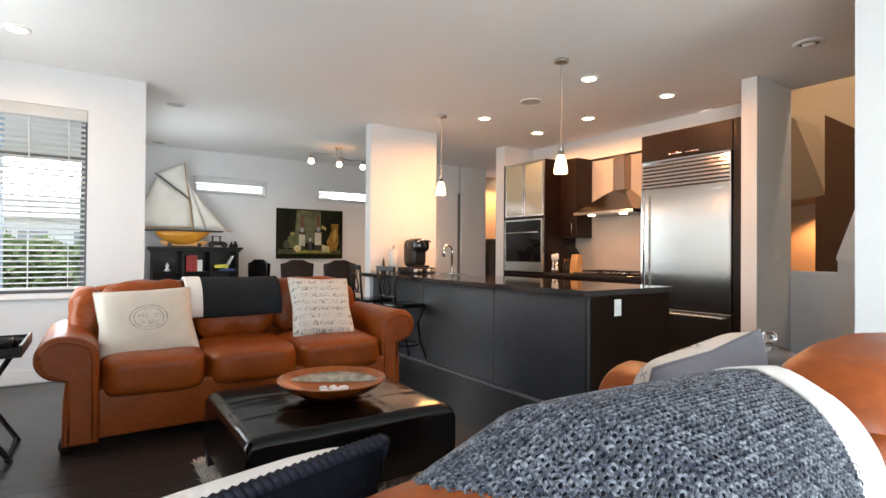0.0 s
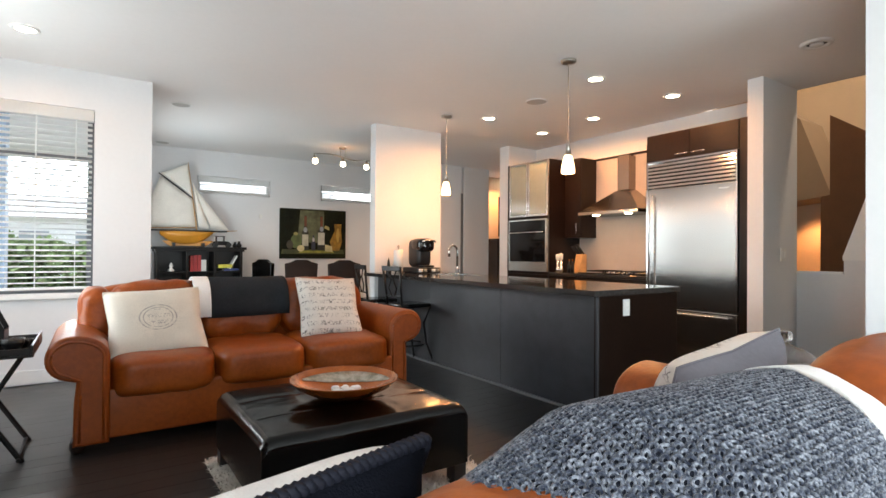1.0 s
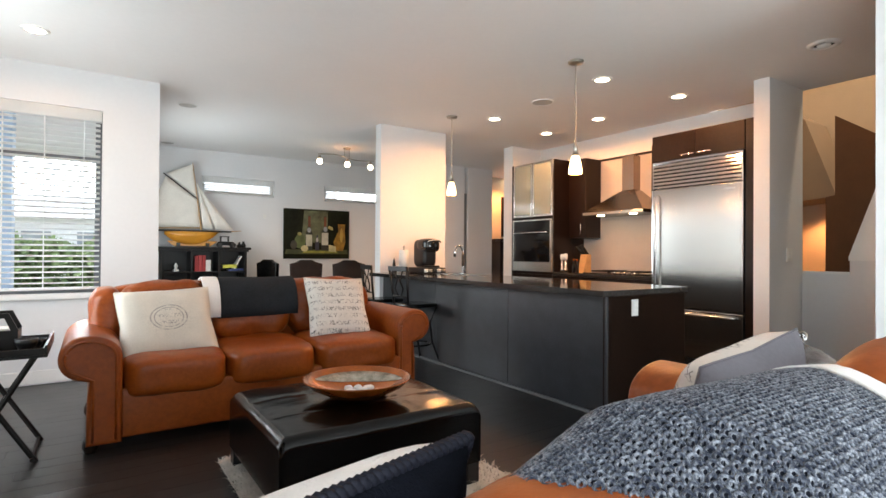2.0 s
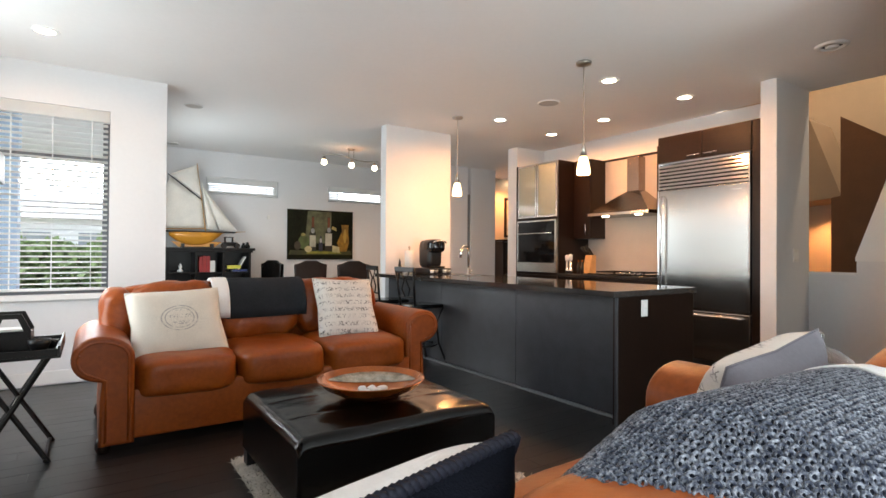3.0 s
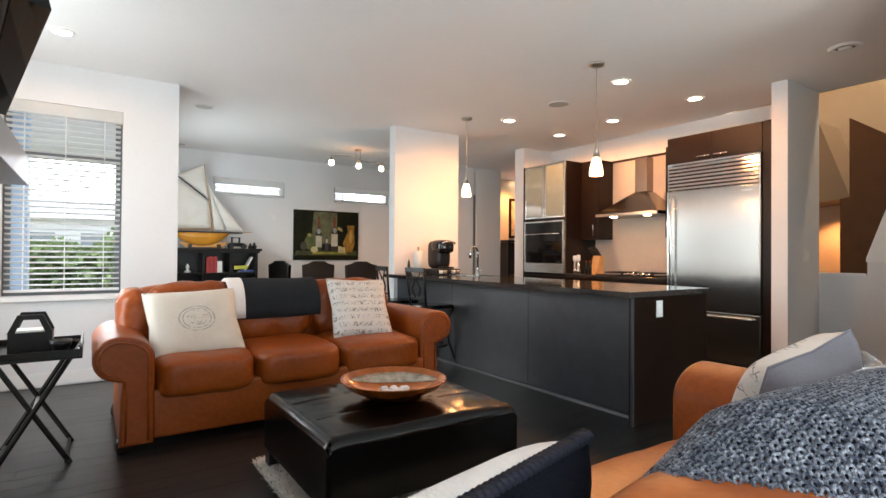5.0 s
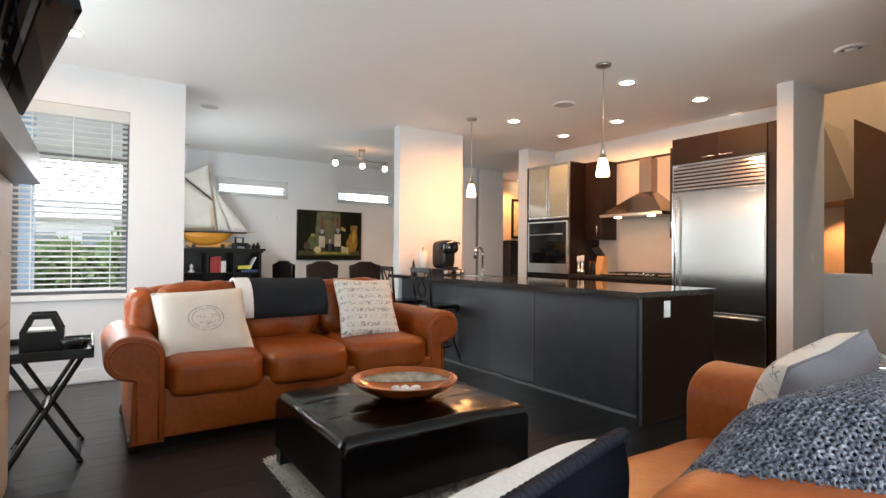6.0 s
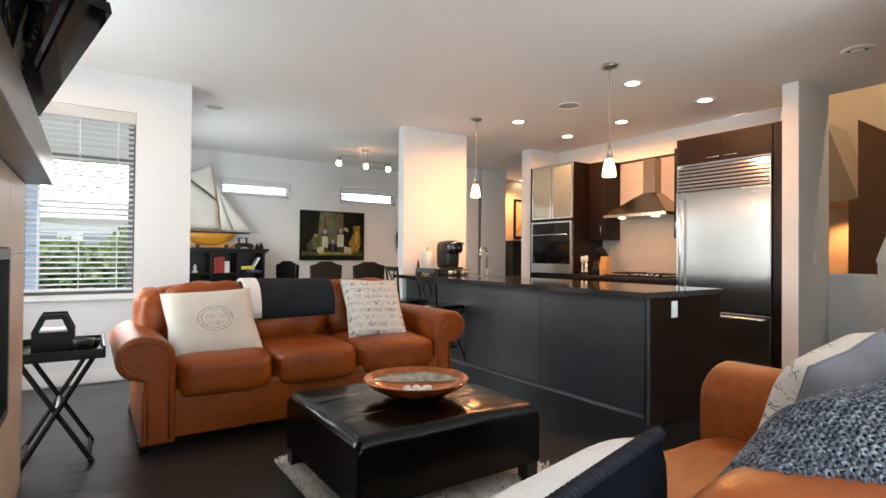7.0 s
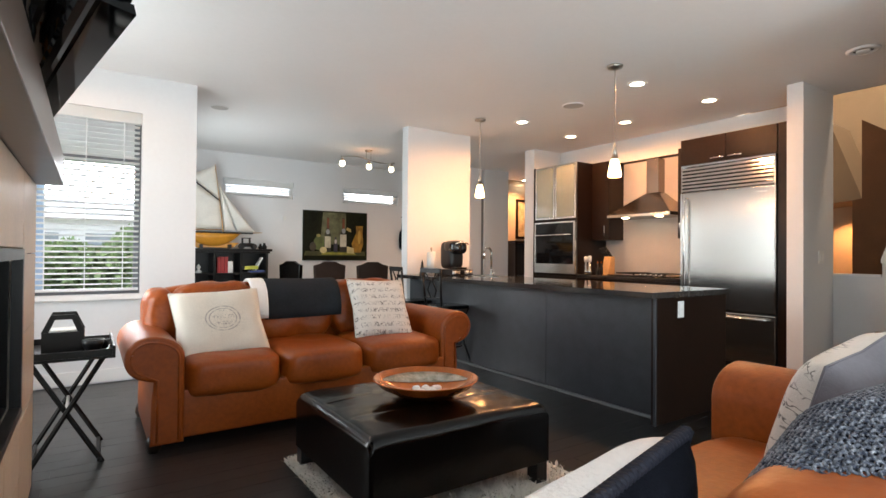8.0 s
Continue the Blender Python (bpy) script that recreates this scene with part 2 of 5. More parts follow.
def marks(name, paper, ink, scale, rows, crest=False):
    """Cloth printed with faded, unreadable script: in lines, or round a crest of rings."""
    m = mat(name, paper, 0.9, vary=0.06, scale=8, bump=0.4, bump_scale=300, spec=0.15)
    nt = m.node_tree
    b = nt.nodes["Principled BSDF"]
    base = b.inputs["Base Color"].links[0].from_socket
    co = nt.nodes.new("ShaderNodeTexCoord")
    sep = nt.nodes.new("ShaderNodeSeparateXYZ")
    nt.links.new(co.outputs["Object"], sep.inputs[0])

    def calc(op, a, b=None, c=None):
        n = nt.nodes.new("ShaderNodeMath")
        n.operation, n.use_clamp = op, False
        for i, v in enumerate((a, b, c)):
            if isinstance(v, (int, float)):
                n.inputs[i].default_value = v
            elif v is not None:
                nt.links.new(v, n.inputs[i])
        return n.outputs[0]

    def step(v, lo, hi):
        n = nt.nodes.new("ShaderNodeMapRange")
        n.inputs[1].default_value, n.inputs[2].default_value = lo, hi
        nt.links.new(v, n.inputs[0])
        return n.outputs[0]

    def grain(size, detail, squash):
        mp = nt.nodes.new("ShaderNodeMapping")
        mp.inputs["Scale"].default_value = (1, 0.2, squash)
        nt.links.new(co.outputs["Object"], mp.inputs[0])
        n = nt.nodes.new("ShaderNodeTexNoise")
        n.inputs["Scale"].default_value, n.inputs["Detail"].default_value = size, detail
        nt.links.new(mp.outputs[0], n.inputs["Vector"])
        return n.outputs[0]

    pen = step(calc("ABSOLUTE", calc("SUBTRACT", grain(scale, 2, 0.75), 0.5)), 0.045, 0.012)
    blot = step(grain(9, 2, 1.0), 0.33, 0.5)
    if crest:
        xz = calc("ADD", calc("MULTIPLY", sep.outputs[0], sep.outputs[0]), calc("MULTIPLY", sep.outputs[2], calc("MULTIPLY", sep.outputs[2], 1.5)))
        r = calc("SQRT", xz)
        rings = calc("MAXIMUM", step(calc("ABSOLUTE", calc("SUBTRACT", r, 0.108)), 0.006, 0.003), step(calc("ABSOLUTE", calc("SUBTRACT", r, 0.086)), 0.005, 0.002))
        zone = step(r, 0.22, 0.09)
        lines = step(calc("SINE", calc("MULTIPLY", sep.outputs[2], rows)), -0.2, 0.3)
        words = calc("MULTIPLY", calc("MULTIPLY", pen, lines), step(r, 0.080, 0.066))
        faint = calc("MULTIPLY", calc("MULTIPLY", calc("MULTIPLY", pen, zone), blot), 0.3)
        mask = calc("MAXIMUM", calc("MULTIPLY", rings, step(grain(30, 2, 1.0), 0.3, 0.55)), calc("MAXIMUM", words, faint))
    else:
        lines = step(calc("SINE", calc("MULTIPLY", sep.outputs[2], rows)), -0.55, 0.1)
        mask = calc("MULTIPLY", calc("MULTIPLY", pen, lines), blot)
    mx = nt.nodes.new("ShaderNodeMix")
    mx.data_type = "RGBA"
    nt.links.new(mask, mx.inputs[0])
    nt.links.new(base, mx.inputs[6])
    mx.inputs[7].default_value = (*ink, 1)
    nt.links.new(mx.outputs[2], b.inputs["Base Color"])
    return m


def yarn_material():
    """Heathered wool: pale and slate fibres twisted together."""
    m = mat("heather_yarn", (0.1, 0.1, 0.1), 0.95, spec=0.06, sheen=0.25)
    nt = m.node_tree
    b = nt.nodes["Principled BSDF"]
    co = nt.nodes.new("ShaderNodeTexCoord")
    n = nt.nodes.new("ShaderNodeTexNoise")
    n.inputs["Scale"].default_value, n.inputs["Detail"].default_value = 210, 4
    nt.links.new(co.outputs["Object"], n.inputs["Vector"])
    ge = nt.nodes.new("ShaderNodeNewGeometry")
    ad = nt.nodes.new("ShaderNodeMath")
    ad.operation, ad.inputs[1].default_value = "MULTIPLY_ADD", 0.22
    nt.links.new(ge.outputs["Random Per Island"], ad.inputs[0])
    nt.links.new(n.outputs[0], ad.inputs[2])
    r = nt.nodes.new("ShaderNodeValToRGB")
    e = r.color_ramp.elements
    e[0].position, e[0].color = 0.44, (0.010, 0.013, 0.024, 1)
    e[1].position, e[1].color = 0.86, (0.22, 0.235, 0.27, 1)
    mid = e.new(0.60)
    mid.color = (0.050, 0.056, 0.076, 1)
    nt.links.new(ad.outputs[0], r.inputs[0])
    nt.links.new(r.outputs[0], b.inputs["Base Color"])
    bp = nt.nodes.new("ShaderNodeBump")
    bp.inputs["Strength"].default_value, bp.inputs["Distance"].default_value = 0.8, 0.003
    nt.links.new(n.outputs[0], bp.inputs["Height"])
    nt.links.new(bp.outputs[0], b.inputs["Normal"])
    return m


YARN = yarn_material()
KNIT = mat("slate_wool_ground", (0.016, 0.018, 0.026), 0.95, vary=0.4, scale=40, bump=0.6, bump_scale=200, spec=0.05)
SCRIPT = marks("script_linen", (0.64, 0.60, 0.55), (0.13, 0.12, 0.115), 42, 105)
CREST = marks("crest_linen", (0.66, 0.61, 0.53), (0.33, 0.31, 0.29), 60, 130, True)
STEELV = mat("fridge_steel", (0.47, 0.47, 0.465), 0.2, 1.0, vary=0.03, scale=3)
for m in (STEELV, STEEL):
    tg = m.node_tree.nodes.new("ShaderNodeTangent")
    tg.direction_type, tg.axis = "RADIAL", "Z"
    pb = m.node_tree.nodes["Principled BSDF"]
    pb.inputs["Anisotropic"].default_value = 0.8
    m.node_tree.links.new(tg.outputs[0], pb.inputs["Tangent"])
FROST = mat("frosted_glass", (0.27, 0.30, 0.265), 0.09, vary=0.05, scale=2, spec=0.5)
OVENG = mat("oven_glass", (0.006, 0.006, 0.007), 0.05, vary=0.1)
DARKF = mat("grey_window_frame", (0.13, 0.135, 0.145), 0.5, vary=0.1)
SLATM = mat("white_blind_slat", (0.82, 0.82, 0.80), 0.45, vary=0.02)
tl = SLATM.node_tree.nodes.new("ShaderNodeBsdfTranslucent")
tl.inputs[0].default_value = (0.85, 0.86, 0.86, 1)
ms = SLATM.node_tree.nodes.new("ShaderNodeMixShader")
ms.inputs[0].default_value = 0.45
SLATM.node_tree.links.new(SLATM.node_tree.nodes["Principled BSDF"].outputs[0], ms.inputs[1])
SLATM.node_tree.links.new(tl.outputs[0], ms.inputs[2])
SLATM.node_tree.links.new(ms.outputs[0], SLATM.node_tree.nodes["Material Output"].inputs[0])
PANE = glass("window_glass")
PANE.node_tree.nodes["Principled BSDF"].inputs["IOR"].default_value = 1.06
CLEAR = glass("clear_glass")
CANGLOW = glow("downlight_glow", (1.0, 0.82, 0.58), 14)
SHADE = glow("pendant_shade_glow", (1.0, 0.72, 0.38), 2.6)
SPOTG = glow("track_bulb_glow", (1.0, 0.82, 0.58), 4)
HOODG = glow("hood_bulb_glow", (1.0, 0.8, 0.5), 14)
HOODS = mat("hood_steel", (0.30, 0.26, 0.225), 0.22, 1.0, vary=0.06)
GLOSSB = mat("gloss_black_plastic", (0.0015, 0.0015, 0.0018), 0.06, vary=0.1, spec=0.1)
GREYT = mat("grey_trim", (0.16, 0.165, 0.17), 0.5, vary=0.06)
NICKEL = mat("brushed_nickel", (0.45, 0.42, 0.38), 0.32, 1.0, vary=0.08)
SAIL = mat("sail_canvas", (0.74, 0.71, 0.65), 0.9, vary=0.08, scale=5, bump=0.2, spec=0.1)
YELLOW = mat("yellow_varnish", (0.62, 0.27, 0.03), 0.3, vary=0.15)
REDB = mat("red_cloth", (0.32, 0.03, 0.03), 0.6, vary=0.15)
WHITEB = mat("white_paper", (0.7, 0.7, 0.68), 0.7, vary=0.05)
BLUEB = mat("blue_board", (0.05, 0.08, 0.25), 0.5, vary=0.1)
LIME = mat("lime_board", (0.55, 0.55, 0.08), 0.5, vary=0.1)
WOODL = mat("light_wood", (0.5, 0.3, 0.13), 0.5, vary=0.2, scale=10)
DLEATH = mat("dark_brown_leather", (0.025, 0.013, 0.009), 0.4, vary=0.3, bump=0.2, spec=0.3)
RUGM = mat("cream_shag", (0.62, 0.58, 0.52), 1.0, vary=0.15, scale=12, bump=0.8, bump_scale=90, spec=0.1)
COPPER = mat("copper_lacquer", (0.40, 0.11, 0.02), 0.14, 0.45, vary=0.3, scale=9)
SHELL = mat("mottled_shell_inlay", (0.30, 0.27, 0.2), 0.25, vary=0.5, scale=22, second=(0.5, 0.46, 0.38))
GREYC = mat("grey_cotton", (0.20, 0.19, 0.21), 0.9, vary=0.08, bump=0.4, bump_scale=300, spec=0.12)
SIDING = mat("pale_siding", (0.84, 0.86, 0.88), 0.6, vary=0.04)
BLUEP = mat("pale_blue_post", (0.38, 0.52, 0.68), 0.5, vary=0.05)
LEAF = mat("hedge_leaf", (0.22, 0.32, 0.14), 0.6, vary=0.5, scale=8)
GRASS = mat("lawn", (0.1, 0.13, 0.06), 0.9, vary=0.3, scale=3)
MANTEL = mat("taupe_mantel", (0.095, 0.08, 0.07), 0.3, vary=0.12, scale=3)
WHITEPL = mat("white_plastic", (0.75, 0.75, 0.73), 0.35, vary=0.02)
PAINTING = mat("painting_dark", (0.006, 0.0065, 0.004), 0.6, vary=0.6, scale=3, second=(0.018, 0.02, 0.009), spec=0.12)


def pillow(name, size, thick, m, front, back, edge, label, category="cushion", cord=None):
    """A square cushion: a front and a back panel that meet in a seam."""
    ob = new(name)
    ob.matrix_world = m
    HOME[ob] = Vector((0, 0, 0))
    tagged(ob, label, category)
    w, h = size
    n = 20
    for side, material, title in ((1, front, "front_panel"), (-1, back, "back_panel")):
        bm = bmesh.new()
        grid = []
        for j in range(n + 1):
            row = []
            for i in range(n + 1):
                u, v = 2 * i / n - 1, 2 * j / n - 1
                inn = max(0.0, (1 - u ** 4) * (1 - v ** 4))
                pinch = 1 - 0.07 * (1 - abs(u)) ** 1.2 * abs(v) ** 4
                pinch2 = 1 - 0.07 * (1 - abs(v)) ** 1.2 * abs(u) ** 4
                bulge = thick / 2 * inn ** 0.45 + 0.012 * noise.noise((u * 2.2, v * 2.2, side * 3 + w)) * inn
                row.append(bm.verts.new((u * w / 2 * pinch2, -side * bulge, v * h / 2 * pinch)))
            grid.append(row)
        for a, b in zip(grid, grid[1:]):
            for i in range(n):
                q = (a[i], a[i + 1], b[i + 1], b[i])
                bm.faces.new(q if side > 0 else q[::-1])
        part(title, bm, material, ob, smooth=True)
    if edge:
        bm = bmesh.new()
        pts = []
        for k in range(4 * n):
            s, i = divmod(k, n)
            t = 2 * i / n - 1
            u, v = ((t, 1), (1, -t), (-t, -1), (-1, t))[s]
            pts.append((u * w / 2 * (1 - 0.07 * (1 - abs(v)) ** 1.2 * abs(u) ** 4), 0, v * h / 2 * (1 - 0.07 * (1 - abs(u)) ** 1.2 * abs(v) ** 4)))
        pts.append(pts[0])
        if cord:
            fine = []
            for a, b in zip(pts, pts[1:]):
                for q in range(8):
                    fine.append(Vector(a).lerp(Vector(b), q / 8))
            for strand in range(2):
                tw = [p + cord * 0.6 * Vector((0, math.cos(i * 1.05 + strand * math.pi), math.sin(i * 1.05 + strand * math.pi))) for i, p in enumerate(fine)]
                tube(tw, cord * 0.75, 6, bm)
        else:
            tube(pts, 0.004, 5, bm)
        part("corded_edge" if cord else "seam", bm, CORD if cord else edge, ob, smooth=True)
    return ob


# ---- the large structure ----
T = 0.14
floor = solo("floor", box((-1.4, -3.2, -0.1), (9.0, 12.2, -0.004)), FLOOR, kind="structure")
solo("ceiling", boxes(((-1.4, -3.2, CEIL), (5.64, 12.2, CEIL + 0.12)), ((5.64, 3.89, CEIL), (9, 12.2, CEIL + 0.12))), WALLC, kind="structure")
WX0, WX1, WZ0, WZ1 = -0.82, 0.012, 0.77, 2.40
solo("wall_north", boxes(((-1.4, 6.33, 0), (WX0, 6.33 + T, CEIL)), ((WX1, 6.33, 0), (0.465, 6.33 + T, CEIL)),
                         ((WX0, 6.33, 0), (WX1, 6.33 + T, WZ0)), ((WX0, 6.33, WZ1), (WX1, 6.33 + T, CEIL))), WALL, kind="structure")
solo("wall_dining_west", boxes(((0.325, 6.33 + T, 0), (0.465, 7.0, CEIL)), ((0.325, 8.6, 0), (0.465, 9.61, CEIL)), ((0.325, 7.0, 0), (0.465, 8.6, 0.75)), ((0.325, 7.0, 2.15), (0.465, 8.6, CEIL))), WALL, kind="structure")
DY = 9.61
D1, D2, DZ0, DZ1 = (1.36, 2.48), (3.37, 4.49), 2.06, 2.335
solo("wall_dining_north", boxes(((0.325, DY, 0), (5.0, DY + T, DZ0)), ((0.325, DY, DZ1), (5.0, DY + T, CEIL)), ((0.325, DY, DZ0), (D1[0], DY + T, DZ1)),
                                ((D1[1], DY, DZ0), (D2[0], DY + T, DZ1)), ((D2[1], DY, DZ0), (5.0, DY + T, DZ1))), WALL, kind="structure")
solo("wall_pier", box((2.885, 6.48, 0), (3.85, 6.62, CEIL)), WALL, kind="structure")
solo("wall_kitchen_end", box((5.12, 6.57, 0), (5.82, 6.77, CEIL)), WALL, kind="structure")
solo("wall_kitchen", box((5.68, 3.09, 0), (5.82, 6.57, CEIL)), WALL, kind="structure")
solo("wall_kitchen_stub", box((4.945, 2.955, 0), (5.61, 3.09, CEIL)), WALL, kind="structure")
solo("wall_west", boxes(((-1.4, 0.7, 0), (-1.26, 4.3, CEIL)), ((-1.4, 5.5, 0), (-1.26, 6.33, CEIL)), ((-1.4, 4.3, 0), (-1.26, 5.5, 0.4)), ((-1.4, 4.3, 2.4), (-1.26, 5.5, CEIL)), ((-1.4, -3.2, 0), (-1.26, -2.6, CEIL)), ((-1.4, -2.6, 0), (-1.26, 0.7, 0.4)), ((-1.4, -2.6, 2.4), (-1.26, 0.7, CEIL))), WALL, kind="structure")
solo("wall_east", box((3.45, -3.2, 0), (3.6, 1.76, CEIL)), WALL, kind="structure")
solo("wall_south", boxes(((-1.4, -3.34, 0), (0.7, -3.2, CEIL)), ((3.3, -3.34, 0), (9, -3.2, CEIL)), ((0.7, -3.34, 2.4), (3.3, -3.2, CEIL))), WALL, kind="structure")
solo("wall_hall_north", boxes(((4.86, 8.47, 0), (5.62, 8.6, CEIL)), ((5.62, 8.56, 0), (5.70, 8.6, CEIL)), ((5.70, 8.47, 0), (6.28, 8.6, CEIL))), WALL, kind="structure")
solo("wall_dining_east", box((4.86, 8.6, 0), (5.0, 9.61, CEIL)), WALL, kind="structure")
solo("wall_hall_east", box((8.6, 3.09, 0), (8.74, 12.2, CEIL)), WALL, kind="structure")
solo("wall_study_north", box((6.28, 9.2, 0), (8.6, 9.34, CEIL)), BEIGE, kind="structure")
solo("wall_stair", boxes(((7.3, -3.2, 0), (7.44, 3.89, 5.2)), ((5.82, 3.75, 0), (7.3, 3.89, 5.2)), ((5.64, -3.34, CEIL), (7.3, -3.2, 5.2)), ((5.5, -3.2, CEIL + 0.12), (5.64, 3.09, 5.2)), ((5.64, 3.09, CEIL), (5.82, 3.75, 5.2))), BEIGE, kind="structure")
solo("ceiling_stair", box((5.5, -3.2, 5.2), (7.44, 3.89, 5.3)), WALLC, kind="structure")
solo("wall_stair_brown", prism([(3.085, 0), (3.085, 1.775), (3.0, 1.79), (3.0, 2.64), (1.3, 1.385), (1.3, 0)], "x", 6.5, 6.58), BROWN, kind="structure")
solo("stair_soffit", prism([(3.75, 3.0), (3.36, 2.70), (3.085, 1.89), (3.06, 1.80), (3.75, 1.74)], "x", 6.7, 7.29), mat("tan_paint", (0.36, 0.27, 0.19), 0.7, vary=0.04), kind="structure")
solo("half_wall", boxes(((5.6, 2.575, 0), (5.69, 2.953, 0.975)), ((5.6, 2.2, 0), (5.69, 2.575, 1.1))), WALL, kind="structure")
solo("half_wall_cap", boxes(((5.585, 2.577, 0.975), (5.70, 2.953, 0.995))), TRIM, kind="structure")
solo("stair_stringer", prism([(2.585, 1.1), (2.585, 1.135), (2.42, 1.64), (2.16, 2.45), (1.9, 2.45), (1.9, 1.1)], "x", 5.6, 5.69), TRIM, kind="structure")
solo("baseboard", boxes(((-1.26, 6.318, 0.012), (0.465, 6.33, 0.12))), TRIM, kind="structure")
solo("baseboard", boxes(((0.465, 9.598, 0.0), (4.86, 9.61, 0.12))), TRIM, kind="structure")
solo("baseboard", boxes(((2.885, 6.62, 0.0), (3.85, 6.632, 0.12))), TRIM, kind="structure")
# grey strip that puts the recess's shade into colour
solo("door_edge", box((5.622, 8.50, 0), (5.698, 8.558, 2.25)), GREYT, kind="structure")
# two bare lamps without fixtures, added to light the stair walls
spot_lamp("stair_fill_lamp", (7.0, 3.3, 1.66), (7.25, 3.3, 0.8), 14, WARM, 120, 0.7)
spot_lamp("stairwell_fill_lamp", (6.3, 2.0, 5.1), (6.6, 2.6, 0), 110, (1.0, 0.8, 0.58), 120, 0.7, 0.2)
spot_lamp("study_downlight_lamp", (7.0, 8.75, CEIL - 0.05), (7.0, 8.9, 0), 60, WARM, 130, 0.7)

# ---- window with blind ----
def window_unit(name, x0, x1, z0, z1, y, depth, frame_mat, rail=None):
    w = thing(name, ((x0 + x1) / 2, y, z0), "", "", kind="structure")
    f = 0.05
    part("window_frame", boxes(((x0, y, z0), (x0 + f, y + depth, z1)), ((x1 - f, y, z0), (x1, y + depth, z1)), ((x0 + f, y, z0), (x1 - f, y + depth, z0 + f)), ((x0 + f, y, z1 - f), (x1 - f, y + depth, z1))), frame_mat, w)
    if rail:
        part("meeting_rail", box((x0 + f, y, rail - 0.03), (x1 - f, y + depth, rail + 0.03)), frame_mat, w)
    p = part("pane", box((x0 + f, y + depth / 2 - 0.003, z0 + f), (x1 - f, y + depth / 2 + 0.003, z1 - f)), PANE, w)
    p.visible_shadow = False
    return w


def blind(x0, x1, z0, z1, y, pitch, depth, label, tilt):
    b = thing("window_blind", ((x0 + x1) / 2, y, z0), label, "window blind")
    part("headrail", box((x0, y - 0.045, z1 - 0.1), (x1, y + 0.02, z1), 0.006), SLATM, b)
    part("bottom_rail", box((x0 + 0.01, y - depth / 2, z0), (x1 - 0.01, y + depth / 2, z0 + 0.022), 0.004), SLATM, b)
    one = None
    z = z0 + 0.022 + pitch
    while z < z1 - 0.11:
        if one is None:
            bm = box((x0 + 0.012, y - depth / 2, -0.0014), (x1 - 0.012, y + depth / 2, 0.0014))
            for v in bm.verts:
                v.co.z -= 0.8 * ((v.co.y - y)) ** 2 / depth
            me = mesh_of(bm, "slat", SLATM, ((x0 + x1) / 2, y, 0))
            one = me
        ob = new("slat", one)
        ob.parent = b
        ob.location, ob.rotation_euler = (0, 0, z - z0), (radians(tilt), 0, 0)
        z += pitch
    for k in range(3):
        x = x0 + (x1 - x0) * (0.16 + 0.34 * k)
        part("ladder_cord", boxes(((x - 0.003, y - depth / 2 - 0.002, z0), (x + 0.003, y - depth / 2, z1 - 0.1)), ((x - 0.003, y + depth / 2, z0), (x + 0.003, y + depth / 2 + 0.002, z1 - 0.1))), SLATM, b)
    return b


window_unit("window_1", WX0, WX1, WZ0, WZ1, 6.40, 0.06, DARKF, 1.97)
solo("window_sill", box((WX0 - 0.03, 6.29, 0.725), (WX1 + 0.03, 6.40, 0.768), 0.005), TRIM, kind="structure")
blind(WX0 + 0.005, WX1 - 0.003, 0.80, 2.395, 6.365, 0.047, 0.045, "white horizontal slat blind, open, in the living room window", -17)
for n, (a, b) in enumerate((D1, D2)):
    window_unit("window_%d" % (n + 2), a, b, DZ0, DZ1, DY + 0.06, 0.05, TRIM)
    blind(a + 0.01, b - 0.01, DZ0 + 0.005, DZ1 - 0.002, DY + 0.03, 0.03, 0.04, "white slat blind in the high dining window", 35)

# ---- outside ----
solo("ground", box((-60, 6.6, -0.5), (0.3, 90, -0.35)), GRASS, kind="structure")
# unseen pale slab, added to bounce light onto the porch soffit
solo("patio", box((-8, 6.48, -0.35), (0.32, 11.0, -0.30)), mat("pale_bounce_concrete", (0.72, 0.71, 0.69), 0.8, vary=0.1), kind="structure")
solo("backdrop", box((-60, 70, -0.3), (60, 70.1, 40)), glow("overcast_sky", (0.93, 0.96, 1.0), 9.0), kind="structure")
solo("backdrop", box((0.4, 13.0, -0.3), (5.0, 13.1, 6)), glow("pale_outside", (0.9, 0.95, 1.0), 0.75), kind="structure")
bm = bmesh.new()
for k in range(14):
    box((-4.5, 6.5 + k * 0.2, 2.86), (0.32, 6.5 + k * 0.2 + 0.193, 2.89), 0.0, bm)
solo("porch_soffit", bm, SIDING, kind="structure")
solo("porch_beam", box((-4.5, 9.3, 2.80), (0.32, 9.5, 2.98)), BLUEP, kind="structure")
solo("porch_post", box((-1.15, 8.2, -0.35), (-0.80, 8.5, 2.86), 0.01), BLUEP, "pale blue painted square porch post", "post")
nb = thing("neighbour_house", (-4.2, 24, -0.35), "white siding house with dark windows behind the hedge", "house")
part("wall", box((-2.6, 24, -0.35), (3.0, 30, 2.3)), TRIM, nb)
part("roof", prism([(23.4, 2.3), (30.6, 2.3), (27, 3.3)], "x", -2.9, 3.4), mat("grey_shingle", (0.45, 0.45, 0.47), 0.8), nb)
for wx, wz in ((-2.2, 0.9), (-0.6, 0.9)):
    wf = part("window", box((wx, 23.95, wz), (wx + 1.0, 24.0, wz + 1.0)), TRIM, nb)
    part("pane", box((wx + 0.08, 23.93, wz + 0.08), (wx + 0.92, 23.95, wz + 0.92)), mat("sky_lit_pane", (0.35, 0.38, 0.4), 0.1), wf)
car = thing("parked_car", (-1.9, 9.6, -0.35), "dark blue parked car beyond the porch", "car")
